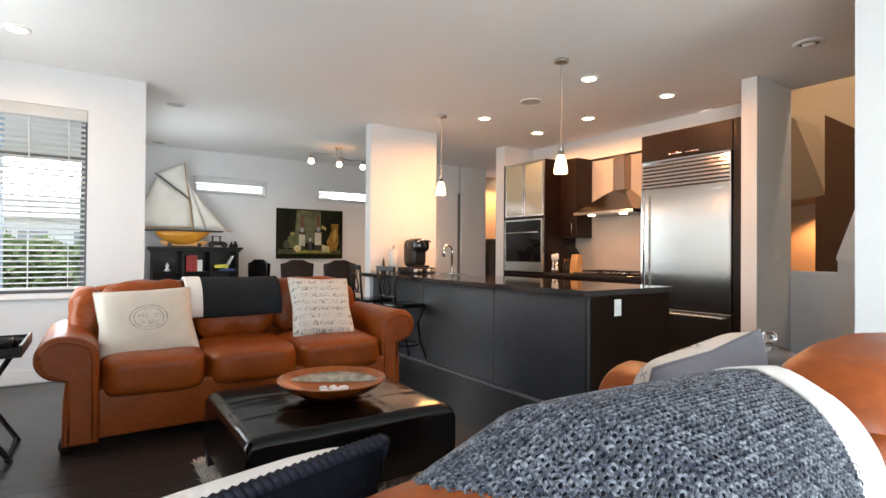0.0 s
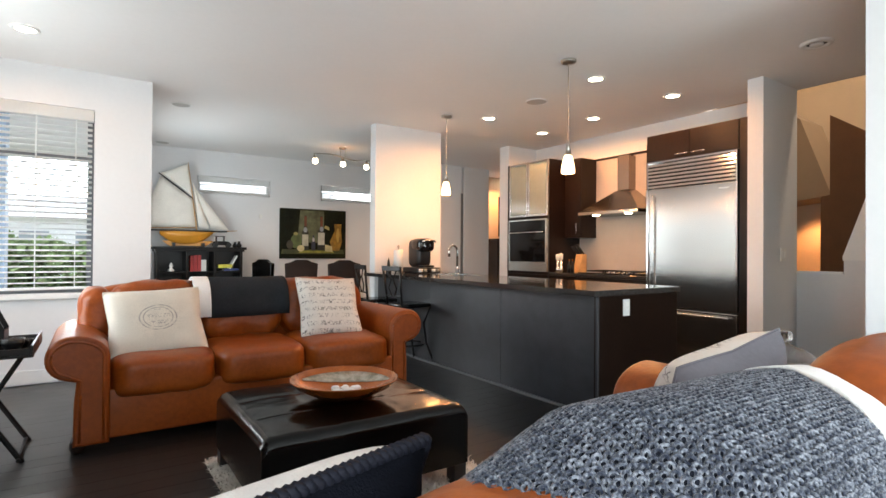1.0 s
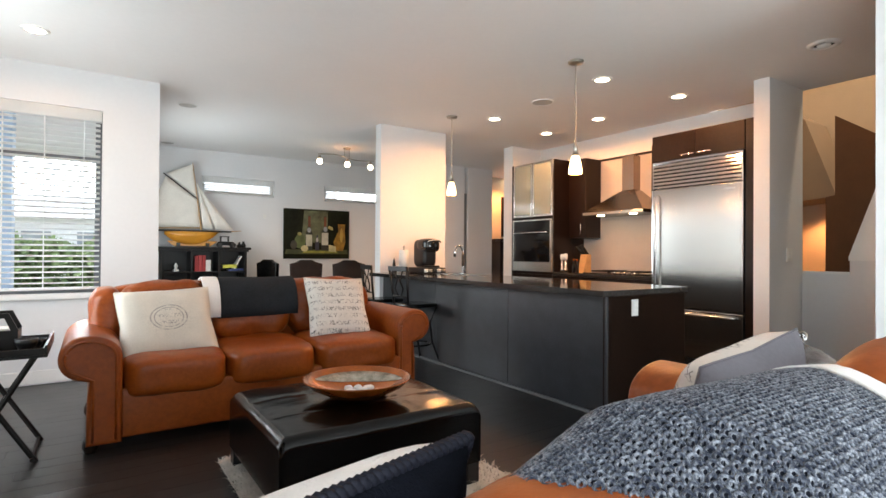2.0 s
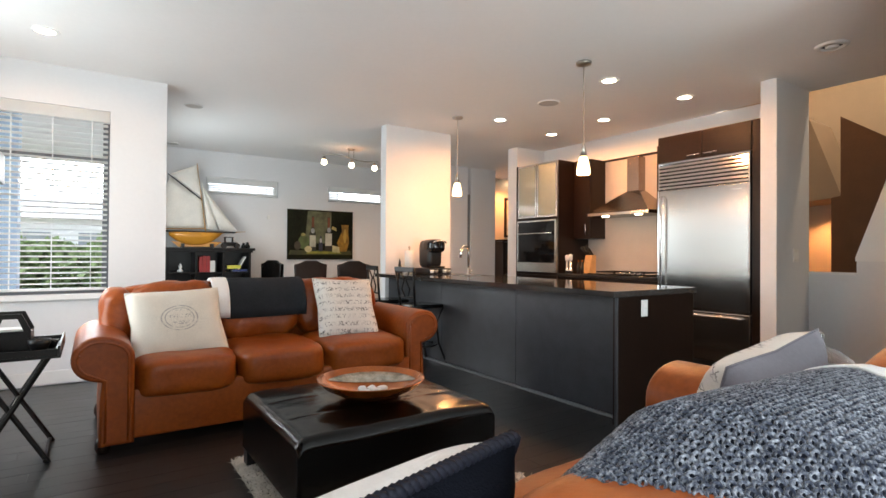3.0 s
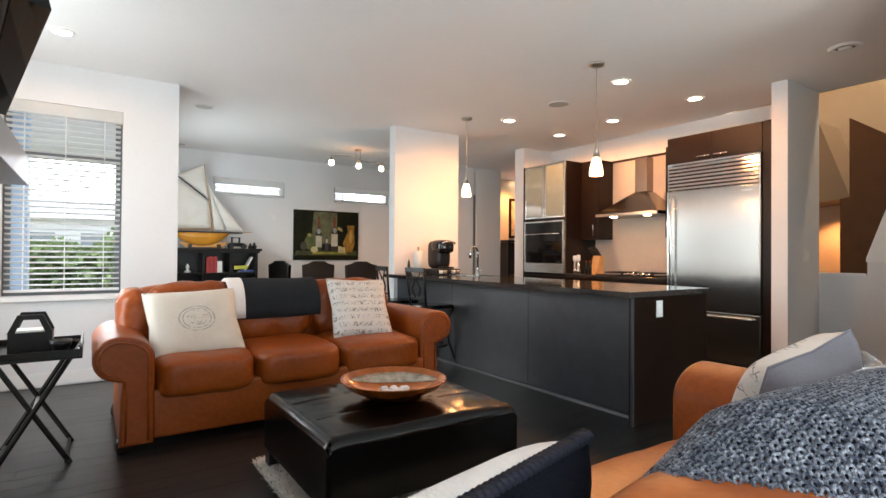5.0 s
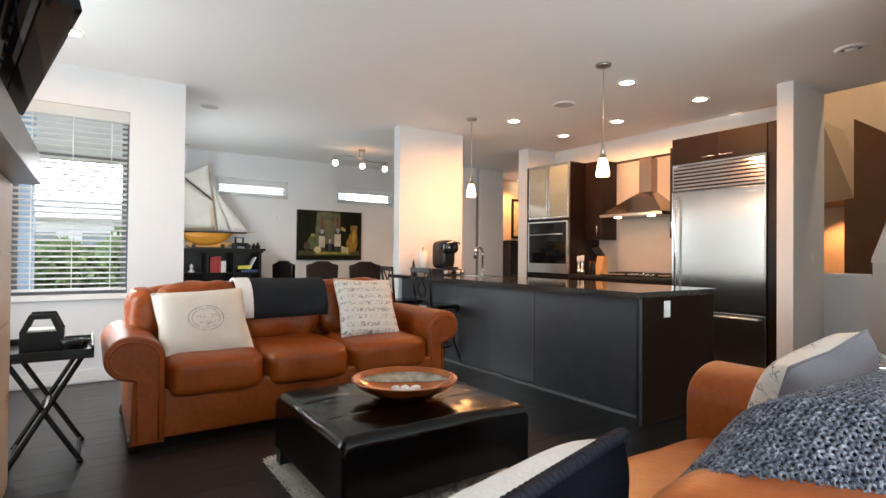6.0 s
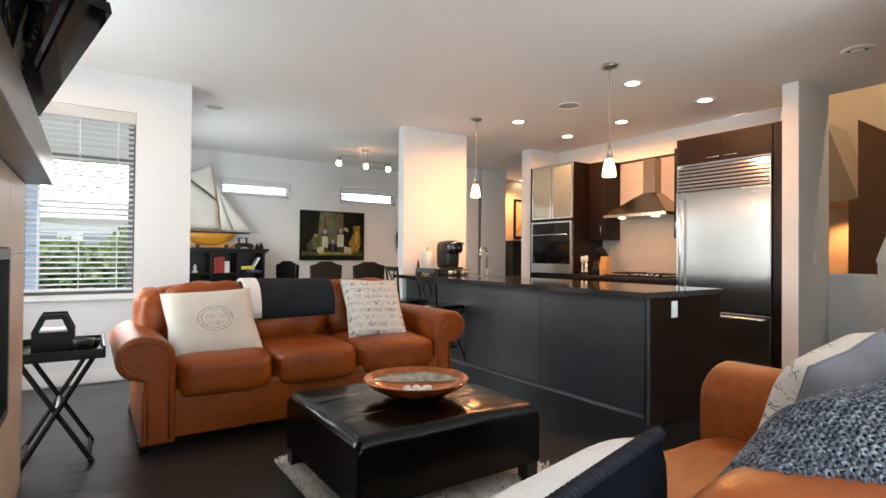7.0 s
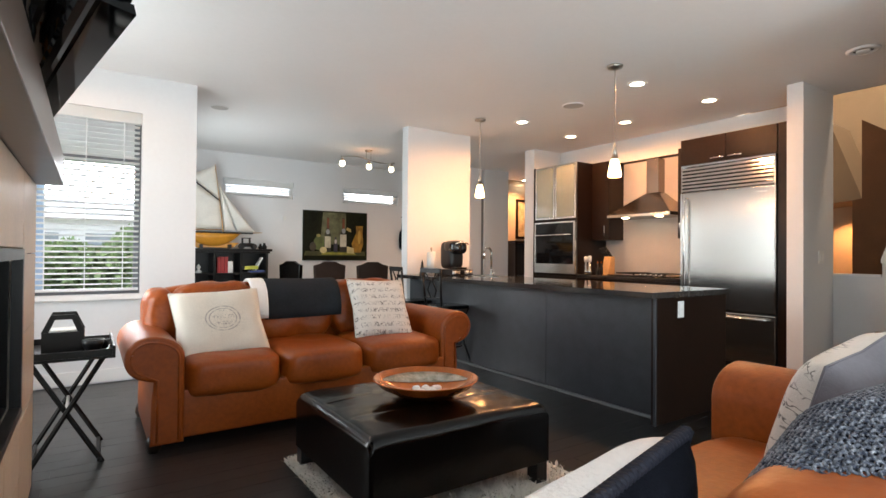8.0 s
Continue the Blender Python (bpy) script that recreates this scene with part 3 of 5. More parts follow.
part("body", puff((-1.9, 9.9, 0.25), (1.6, 0.7, 0.38), 5, 12), mat("dark_blue_car_paint", (0.02, 0.03, 0.06), 0.2, vary=0.1), car, smooth=True)
part("cabin", puff((-2.1, 9.9, 0.6), (0.9, 0.6, 0.3), 4, 10), OVENG, car, smooth=True)
for wx in (-2.9, -0.9):
    part("wheel", tube([(wx, 9.15, -0.05), (wx, 9.35, -0.05)], 0.3, 16), BLACK, car)
rng = random.Random(4)
bm = bmesh.new()
for k in range(9000):
    x, y = rng.uniform(-3.2, 0.3), 12.0 + rng.gauss(0, 0.35)
    z = -0.35 + 1.75 * rng.random() ** 0.6 + 0.15 * math.sin(x * 3.1) + 0.1 * math.sin(x * 7.7)
    q = Euler((rng.uniform(0, 6), rng.uniform(0, 6), rng.uniform(0, 6))).to_matrix()
    s = rng.uniform(0.05, 0.11)
    vs = [bm.verts.new(Vector((x, y, z)) + q @ Vector(c)) for c in ((-s, 0, 0), (0, -s * 0.5, 0.01), (s, 0, 0), (0, s * 0.5, 0.01))]
    bm.faces.new(vs)
solo("hedge", bm, LEAF, "dense green hedge outside the window", "hedge", kind="stuff")

# ---- ceiling fixtures ----
def downlight(x, y):
    d = thing("downlight", (x, y, CEIL - 0.01), "lit recessed ceiling downlight with white trim", "ceiling light", "recessed downlights")
    part("trim_ring", lathe([(0.062, CEIL - 0.004), (0.066, CEIL - 0.010), (0.085, CEIL - 0.008), (0.09, CEIL - 0.001)], (x, y, 0), 28), TRIM, d, smooth=True)
    part("lens", lathe([(0.0, CEIL - 0.004), (0.062, CEIL - 0.004), (0.062, CEIL - 0.002), (0, CEIL - 0.002)], (x, y, 0), 28), CANGLOW, d)


for cx, cy in CANS + [(7.25, 9.05)]:
    downlight(cx, cy)


def grille_disc(x, y, r, label):
    d = thing("ceiling_speaker", (x, y, CEIL - 0.012), label, "ceiling speaker")
    part("bezel", lathe([(r, CEIL - 0.001), (r, CEIL - 0.008), (r - 0.008, CEIL - 0.012), (r - 0.012, CEIL - 0.008)], (x, y, 0), 32), TRIM, d, smooth=True)
    part("grille", lathe([(0, CEIL - 0.007), (r - 0.012, CEIL - 0.007), (r - 0.012, CEIL - 0.004), (0, CEIL - 0.004)], (x, y, 0), 32), mat("speaker_mesh", (0.5, 0.48, 0.46), 0.7, bump=0.5, bump_scale=400), d)


grille_disc(3.85, 4.68, 0.115, "round white flush ceiling speaker")
grille_disc(0.79, 6.98, 0.1, "round grey flush ceiling speaker")
grille_disc(0.84, 9.31, 0.1, "round flush speaker in the dining ceiling")
ey = thing("eyeball_light", (4.5, 2.38, CEIL - 0.03), "unlit swivel ceiling light with dark gaps", "ceiling light")
part("trim_ring", lathe([(0.07, CEIL - 0.004), (0.075, CEIL - 0.02), (0.105, CEIL - 0.012), (0.11, CEIL - 0.001)], (4.5, 2.38, 0), 28), TRIM, ey, smooth=True)
part("cup", lathe([(0, CEIL - 0.003), (0.07, CEIL - 0.003), (0.07, CEIL - 0.001), (0, CEIL - 0.001)], (4.5, 2.38, 0), 28), BLACK, ey)
part("ball", puff((4.5, 2.38, CEIL - 0.012), (0.045, 0.045, 0.02), 2.2, 8), WHITEPL, ey, smooth=True)


def pendant(x, y, ztop, zbot, name="pendant_lamp"):
    p = thing(name, (x, y, zbot), "lit pendant lamp with frosted cone glass and nickel stem", "pendant lamp", "pendants over the island")
    part("canopy", lathe([(0.0, CEIL - 0.03), (0.02, CEIL - 0.03), (0.06, CEIL - 0.02), (0.065, CEIL - 0.001), (0, CEIL - 0.001)], (x, y, 0), 24), NICKEL, p, smooth=True)
    part("stem", tube([(x, y, CEIL - 0.025), (x, y, ztop + 0.1)], 0.0035), NICKEL, p)
    part("socket", lathe([(0.006, ztop + 0.13), (0.012, ztop + 0.09), (0.03, ztop), (0, ztop)], (x, y, 0), 20), NICKEL, p, smooth=True)
    part("shade", lathe([(0.026, ztop), (0.036, ztop - 0.02), (0.047, ztop - 0.07), (0.055, zbot + 0.035), (0.056, zbot + 0.01), (0.052, zbot), (0.047, zbot + 0.003), (0.03, ztop - 0.03), (0, ztop - 0.005)], (x, y, 0), 28), SHADE, p, "glowing frosted glass shade", smooth=True)
    la = bpy.data.lights.new("pendant_bulb", "POINT")
    la.energy, la.color, la.shadow_soft_size = 7, WARM, 0.03
    new("pendant_bulb", la).location = (x, y, zbot - 0.03)


pendant(3.41, 5.71, 1.97, 1.82)
pendant(3.25, 3.69, 1.955, 1.805)

tr = thing("track_light", (3.155, 8.14, 2.4), "curved nickel track light with three lit heads", "track light")
part("canopy", lathe([(0, CEIL - 0.03), (0.05, CEIL - 0.025), (0.06, CEIL - 0.001), (0, CEIL - 0.001)], (3.155, 8.14, 0), 20), NICKEL, tr, smooth=True)
for o in (-0.04, 0.04):
    part("stem", tube([(3.155 + o, 8.14, CEIL - 0.02), (3.155 + o, 8.14, 2.59)], 0.005), NICKEL, tr)
part("bar", tube([(3.155 + q * 0.46, 8.14 + 0.09 * math.sin(q * 3.0), 2.59 - 0.01 * math.sin(q * 3)) for q in [k / 8 - 1 for k in range(17)]], 0.008), NICKEL, tr, smooth=True)
for q in (-0.96, 0.02, 0.9):
    x, y = 3.155 + q * 0.46, 8.14 + 0.09 * math.sin(q * 3)
    hd = part("head", lathe([(0, 2.58), (0.018, 2.57), (0.03, 2.53), (0.036, 2.49), (0, 2.49)], (x, y, 0), 16), NICKEL, tr, smooth=True)
    part("bulb", lathe([(0, 2.44), (0.028, 2.45), (0.042, 2.47), (0.036, 2.52), (0, 2.52)], (x, y - 0.002, 0), 16), SPOTG, hd, "glowing bulb", smooth=True)
spot_lamp("track_downlight", (3.155, 8.14, 2.42), (3.155, 8.3, 0), 9, (1, 0.74, 0.46), 160, 0.8, 0.15)
spot_lamp("track_uplight", (3.155, 8.14, 2.52), (3.155, 8.14, 3), 1.1, WARM, 150, 0.9, 0.1)

# ---- island ----
isl = thing("kitchen_island", (3.25, 4.7, 0), "charcoal kitchen island with polished dark stone top", "kitchen island")
part("end_panel", box((2.80, 3.0, 0), (3.70, 3.04, 0.86), 0.003), ESPRESSO, isl, "espresso wood end panel")
for y0, y1 in ((3.04, 4.15), (4.154, 5.3), (5.304, 6.478)):
    part("front_panel", box((2.93, y0, 0.03), (2.95, y1, 0.86), 0.002), CHARCOAL, isl)
part("body", box((2.95, 3.04, 0.0), (3.68, 6.478, 0.86)), CHARCOAL, isl)
part("base_strip", box((2.915, 3.04, 0.0), (2.93, 6.478, 0.022)), GREYT, isl, "thin metal base strip")
part("end_post", box((2.785, 2.994, 0.0), (2.80, 3.014, 0.86), 0.002), CHARCOAL, isl)
top = part("countertop", boxes(((2.74, 2.985, 0.86), (3.72, 5.25, 0.9)), ((2.74, 5.25, 0.86), (3.24, 5.85, 0.9)), ((3.6, 5.25, 0.86), (3.72, 5.85, 0.9)), ((2.74, 5.85, 0.86), (3.72, 6.478, 0.9))), QUARTZ, isl)
part("sink_basin", boxes(((3.24, 5.25, 0.70), (3.6, 5.85, 0.71)), ((3.24, 5.25, 0.71), (3.25, 5.85, 0.898)), ((3.59, 5.25, 0.71), (3.6, 5.85, 0.898)), ((3.25, 5.25, 0.71), (3.59, 5.26, 0.898)), ((3.25, 5.84, 0.71), (3.59, 5.85, 0.898))), STEEL, isl)
ol = thing("wall_outlet", (3.085, 2.985, 0.72), "white outlet plate on the island end", "outlet")
part("plate", box((3.05, 2.994, 0.715), (3.12, 3.0, 0.83), 0.002), WHITEPL, ol)
for z in (0.75, 0.795):
    part("socket", box((3.068, 2.991, z - 0.014), (3.102, 2.994, z + 0.014), 0.002), TRIM, ol)
fa = thing("faucet", (3.5, 5.9, 0.9), "chrome arched kitchen faucet by the sink", "faucet")
FX, FY = 3.47, 5.56
fa.location = (FX, FY, 0.9)
HOME[fa] = Vector((FX, FY, 0.9))
part("base", lathe([(0, 0.9), (0.03, 0.9), (0.03, 0.915), (0.018, 0.93), (0.018, 0.98), (0, 0.98)], (FX, FY, 0), 20), CHROME, fa, smooth=True)
part("spout", tube([(FX, FY, 0.97), (FX, FY, 1.16)] + [(FX - 0.07 + 0.07 * math.cos(a), FY - 0.02 + 0.02 * math.cos(a), 1.16 + 0.07 * math.sin(a)) for a in [k * math.pi / 8 for k in range(1, 9)]] + [(FX - 0.14, FY - 0.04, 1.10)], [0.013] * 10 + [0.016], 10), CHROME, fa, smooth=True)
part("lever", tube([(FX, FY - 0.015, 0.955), (FX - 0.02, FY - 0.07, 0.96), (FX - 0.03, FY - 0.10, 0.95)], 0.007), CHROME, fa, smooth=True)

cm = thing("coffee_machine", (3.32, 6.1, 0.97), "glossy black pod coffee machine with chrome band", "coffee machine")
part("body", puff((3.32, 6.14, 1.14), (0.10, 0.13, 0.17), 5), BLACK, cm, smooth=True)
part("head", puff((3.32, 6.07, 1.235), (0.105, 0.15, 0.085), 3.4), OVENG, cm, smooth=True)
part("handle", tube([(3.32 + 0.09 * math.sin(a), 5.93 - 0.02 * math.cos(a), 1.27 + 0.025 * math.cos(a)) for a in [k * math.pi / 8 - math.pi / 2 for k in range(9)]], 0.009), CHROME, cm, smooth=True)
part("drip_tray", box((3.24, 5.93, 0.972), (3.40, 6.08, 0.995), 0.008), BLACK, cm)
pd = thing("pod_drawer", (3.32, 6.1, 0.9), "black wire drawer of coffee pods under the machine", "pod drawer")
part("case", box((3.16, 5.92, 0.902), (3.48, 6.3, 0.968), 0.006), BLACK, pd)
for k in range(5):
    part("pod", lathe([(0, 0), (0.022, 0), (0.026, 0.04), (0, 0.04)], (3.20 + 0.06 * k, 5.915, 0.915), 12), (WHITEPL, NICKEL, BLACK)[k % 3], pd, smooth=True)
pt = thing("paper_towel", (3.06, 6.2, 0.9), "white paper towel roll on a nickel stand", "paper towel")
part("stand", lathe([(0, 0.9), (0.075, 0.9), (0.075, 0.912), (0.008, 0.915), (0.008, 1.2), (0.014, 1.21), (0.012, 1.23), (0, 1.235)], (3.06, 6.2, 0), 20), NICKEL, pt, smooth=True)
part("roll", lathe([(0.02, 0.918), (0.056, 0.918), (0.057, 1.18), (0.02, 1.18), (0.02, 0.918)], (3.06, 6.2, 0), 28), WHITEB, pt, smooth=True)
pm = thing("pepper_mill", (2.9, 6.15, 0.9), "dark wooden pepper mill on the counter", "pepper mill")
part("body", lathe([(0, 0.9), (0.034, 0.9), (0.034, 0.92), (0.022, 0.97), (0.012, 1.05), (0, 1.09)], (2.9, 6.15, 0), 18), BLACK, pm, smooth=True)

# ---- refrigerator ----
fr = thing("refrigerator", (5.3, 3.67, 0), "tall stainless steel built-in refrigerator with louvred grille", "refrigerator")
part("body", box((5.03, 3.2, 0.0), (5.66, 4.15, 2.13)), BLACK, fr)
do = part("door", box((4.985, 3.2, 0.60), (5.03, 4.15, 1.835), 0.008), STEELV, fr)
part("handle", tube([(4.96, 4.09, 0.72), (4.935, 4.09, 0.75), (4.935, 4.09, 1.75), (4.96, 4.09, 1.78)], 0.011, 10), CHROME, do, smooth=True)
for y in (3.195, 4.137):
    part("edge_trim", box((4.978, y, 0.60), (4.99, y + 0.016, 1.835)), CHROME, do)
part("badge", box((4.981, 3.27, 1.775), (4.985, 3.37, 1.79)), CHROME, do)
dr = part("freezer_drawer", box((4.985, 3.2, 0.1), (5.03, 4.15, 0.585), 0.008), STEELV, fr)
part("handle", tube([(4.97, 3.26, 0.545), (4.94, 3.28, 0.545), (4.94, 4.07, 0.545), (4.97, 4.09, 0.545)], 0.012, 10), CHROME, dr, smooth=True)
part("toe_kick", box((5.0, 3.2, 0.0), (5.03, 4.15, 0.095)), BLACK, fr)
gr = part("grille", boxes(((4.985, 3.2, 1.842), (5.03, 3.215, 2.13)), ((4.985, 4.135, 1.842), (5.03, 4.15, 2.13)), ((4.985, 3.215, 2.115), (5.03, 4.135, 2.13)), ((5.02, 3.215, 1.842), (5.03, 4.135, 2.115))), CHROME, fr)
for k in range(7):
    z = 1.85 + k * 0.038
    part("louvre", prism([(4.975, z), (4.978, z + 0.02), (5.015, z + 0.034), (5.015, z + 0.028)], "y", 3.216, 4.134), CHROME, gr)
ca = thing("fridge_cabinet", (5.3, 3.67, 2.14), "espresso wood two-door cabinet above the refrigerator", "cabinet")
part("body", box((5.03, 3.19, 2.135), (5.67, 4.17, 2.42)), ESPRESSO, ca)
part("side_panel", box((5.0, 3.095, 0), (5.67, 3.188, 2.42), 0.003), ESPRESSO, ca)
part("side_panel", box((5.03, 4.155, 0), (5.67, 4.185, 2.132), 0.002), ESPRESSO, ca)
for y0, y1, hy in ((3.195, 3.675, 3.58), (3.68, 4.165, 3.76)):
    d = part("door", box((5.0, y0, 2.14), (5.03, y1, 2.418), 0.003), ESPRESSO, ca)
    part("handle", tube([(5.0, hy - 0.07, 2.175), (4.975, hy - 0.065, 2.175), (4.975, hy + 0.065, 2.175), (5.0, hy + 0.07, 2.175)], 0.006), CHROME, d, smooth=True)

# ---- oven tower, wall cabinets, hood, rear counter ----
ot = thing("oven_tower", (5.36, 6.1, 0), "tall espresso cabinet with wall oven and frosted doors", "cabinet")
part("body", box((5.07, 5.69, 0), (5.67, 6.5, 2.42), 0.002), ESPRESSO, ot)
part("side_panel", box((5.045, 6.47, 0), (5.07, 6.5, 2.42)), ESPRESSO, ot)
for y0, y1 in ((5.695, 6.075), (6.085, 6.465)):
    d = part("door", boxes(((5.045, y0, 1.66), (5.068, y0 + 0.025, 2.415)), ((5.045, y1 - 0.025, 1.66), (5.068, y1, 2.415)), ((5.045, y0 + 0.025, 1.66), (5.068, y1 - 0.025, 1.685)), ((5.045, y0 + 0.025, 2.39), (5.068, y1 - 0.025, 2.415))), STEEL, ot)
    part("pane", box((5.05, y0 + 0.025, 1.685), (5.06, y1 - 0.025, 2.39)), FROST, d, "frosted glass pane")
part("drawer", box((5.048, 5.695, 0.12), (5.07, 6.465, 0.86), 0.003), ESPRESSO, ot)
ov = thing("wall_oven", (5.06, 6.08, 0.9), "stainless wall oven with dark glass door", "oven")
part("surround", boxes(((5.03, 5.70, 0.90), (5.068, 5.725, 1.62)), ((5.03, 6.44, 0.90), (5.068, 6.465, 1.62)), ((5.03, 5.725, 0.90), (5.068, 6.44, 1.03)), ((5.03, 5.725, 1.60), (5.068, 6.44, 1.62))), STEEL, ov)
part("control_panel", box((5.035, 5.726, 1.455), (5.068, 6.439, 1.598)), OVENG, ov)
od = part("door", box((5.035, 5.726, 1.032), (5.068, 6.439, 1.44)), OVENG, ov)
part("handle", tube([(5.035, 5.76, 1.43), (5.0, 5.77, 1.435), (5.0, 6.4, 1.435), (5.035, 6.41, 1.43)], 0.011, 10), CHROME, od, smooth=True)


def wall_cabinet(y0, y1, z0, hy, label):
    w = thing("wall_cabinet", (5.53, (y0 + y1) / 2, z0), label, "cabinet")
    part("body", box((5.38, y0, z0), (5.675, y1, 2.42), 0.002), ESPRESSO, w)
    d = part("door", box((5.357, y0 + 0.003, z0), (5.378, y1 - 0.003, 2.418), 0.003), ESPRESSO, w)
    part("handle", tube([(5.357, hy, z0 + 0.05), (5.33, hy, z0 + 0.055), (5.33, hy, z0 + 0.185), (5.357, hy, z0 + 0.19)], 0.006), CHROME, d, smooth=True)


wall_cabinet(5.40, 5.685, 1.36, 5.46, "espresso wall cabinet beside the oven tower")
wall_cabinet(4.19, 4.42, 1.36, 4.38, "narrow espresso wall cabinet beside the refrigerator")
hd = thing("range_hood", (5.4, 4.86, 1.64), "stainless pyramid range hood with chimney", "range hood")
bm = bmesh.new()
lo = [bm.verts.new(p) for p in ((5.20, 4.42, 1.675), (5.20, 5.30, 1.675), (5.67, 5.30, 1.675), (5.67, 4.42, 1.675))]
hi = [bm.verts.new(p) for p in ((5.52, 4.77, 1.95), (5.52, 4.965, 1.95), (5.67, 4.965, 1.95), (5.67, 4.77, 1.95))]
bm.faces.new(lo)
bm.faces.new(hi[::-1])
for i in range(4):
    bm.faces.new((lo[i], lo[(i + 1) % 4], hi[(i + 1) % 4], hi[i]))
bmesh.ops.recalc_face_normals(bm, faces=bm.faces[:])
bmesh.ops.bevel(bm, geom=bm.edges[:], offset=0.004, segments=2, affect="EDGES")
part("canopy", bm, HOODS, hd)
part("lip", box((5.195, 4.415, 1.635), (5.67, 5.305, 1.673), 0.003), HOODS, hd)
part("chimney", box((5.53, 4.785, 1.95), (5.67, 4.955, 2.385), 0.006), HOODS, hd)
for y in (4.62, 5.1):
    part("lamp", lathe([(0, 1.628), (0.04, 1.628), (0.045, 1.634), (0, 1.634)], (5.3, y, 0), 16), HOODG, hd, "lit hood bulb")
    spot_lamp("hood_lamp", (5.3, y, 1.62), (5.45, y, 0.9), 2.5, WARM, 130, 0.6)
lc = thing("base_cabinet", (5.36, 4.94, 0), "espresso base cabinets under the cooktop counter", "cabinet")
part("body", box((5.08, 4.19, 0.1), (5.675, 5.685, 0.86)), ESPRESSO, lc)
part("toe_kick", box((5.14, 4.19, 0.0), (5.6, 5.685, 0.1)), BLACK, lc)
for y0, y1 in ((4.192, 4.68), (4.684, 5.18), (5.184, 5.683)):
    d = part("door", box((5.055, y0, 0.11), (5.08, y1, 0.855), 0.003), ESPRESSO, lc)
    part("handle", tube([(5.055, y0 + 0.1, 0.8), (5.03, y0 + 0.105, 0.8), (5.03, y1 - 0.105, 0.8), (5.055, y1 - 0.1, 0.8)], 0.006), CHROME, d)
solo("rear_countertop", box((5.04, 4.19, 0.86), (5.675, 5.685, 0.9), 0.003), QUARTZ, "polished dark stone counter along the kitchen wall", "countertop")
ck = thing("cooktop", (5.36, 4.85, 0.9), "black gas cooktop with steel knobs", "cooktop")
part("plate", box((5.1, 4.45, 0.901), (5.6, 5.22, 0.912), 0.003), OVENG, ck)
for k in range(5):
    part("knob", lathe([(0, 0.912), (0.018, 0.912), (0.016, 0.935), (0, 0.937)], (5.14, 4.48 + 0.07 * k, 0), 14), CHROME, ck, smooth=True)
for y in (4.6, 5.03):
    part("grate", boxes(((5.2, y - 0.13, 0.925), (5.56, y - 0.115, 0.94)), ((5.2, y + 0.115, 0.925), (5.56, y + 0.13, 0.94)), ((5.2, y - 0.115, 0.925), (5.215, y + 0.115, 0.94)), ((5.545, y - 0.115, 0.925), (5.56, y + 0.115, 0.94)), ((5.37, y - 0.115, 0.925), (5.385, y + 0.115, 0.94)), ((5.2, y - 0.13, 0.912), (5.215, y - 0.115, 0.925)), ((5.545, y + 0.115, 0.912), (5.56, y + 0.13, 0.925))), IRON, ck)
kb = thing("knife_block", (5.36, 5.38, 0.9), "light wooden knife block holding black-handled knives", "knife block")
part("block", prism([(5.28, 0.901), (5.42, 0.901), (5.42, 1.14), (5.34, 1.14)], "y", 5.35, 5.46, 0.004), WOODL, kb)
for k in range(6):
    y, o = 5.365 + 0.026 * (k % 3) + 0.012, 0.04 * (k // 3)
    part("knife", tube([(5.36 + o, y, 1.13), (5.29 + o, y + 0.02 + 0.022 * (k % 3), 1.265 - 0.012 * k)], 0.012, 8), BLACK, kb, smooth=True)
for y, h in ((5.58, 0.24), (5.52, 0.25)):
    mi = thing("salt_mill", (5.12, y, 0.9), "tall steel and acrylic salt mill on the counter", "salt mill", "mills by the oven")
    part("body", lathe([(0, 0.901), (0.026, 0.901), (0.026, 0.95), (0.018, 0.96), (0.02, 0.9 + h * 0.7), (0, 0.9 + h * 0.7)], (5.12, y, 0), 18), CHROME, mi, smooth=True)
    part("cap", lathe([(0, 0.9 + h * 0.7), (0.025, 0.9 + h * 0.7), (0.026, 0.9 + h * 0.95), (0.012, 0.9 + h), (0, 0.9 + h)], (5.12, y, 0), 18), WHITEPL, mi, smooth=True)
for y in (5.42, 5.36):
    bo = thing("oil_bottle", (5.16, y, 0.9), "small dark oil bottle with gold cap", "bottle", "oil bottles")
    part("glass", lathe([(0, 0.901), (0.022, 0.901), (0.022, 0.99), (0.009, 1.02), (0.009, 1.05), (0, 1.05)], (5.16, y, 0), 16), BLACK, bo, smooth=True)
    part("cap", lathe([(0, 1.05), (0.011, 1.05), (0.011, 1.075), (0, 1.075)], (5.16, y, 0), 12), COPPER, bo, smooth=True)
solo("backsplash", box((5.665, 4.19, 0.90), (5.68, 5.685, 2.41), 0.002), mat("taupe_backsplash", (0.46, 0.42, 0.39), 0.35, vary=0.04), kind="structure")
solo("backsplash_trim", box((5.65, 4.19, 2.395), (5.68, 5.685, 2.425)), ESPRESSO, kind="structure")
sw = thing("light_switch", (5.37, 3.0, 1.14), "white double light switch plate", "light switch")
part("plate", box((5.27, 2.949, 1.09), (5.38, 2.955, 1.21), 0.002), WHITEPL, sw)
for x in (5.30, 5.35):
    part("rocker", box((x - 0.016, 2.945, 1.118), (x + 0.016, 2.949, 1.182), 0.002), TRIM, sw)


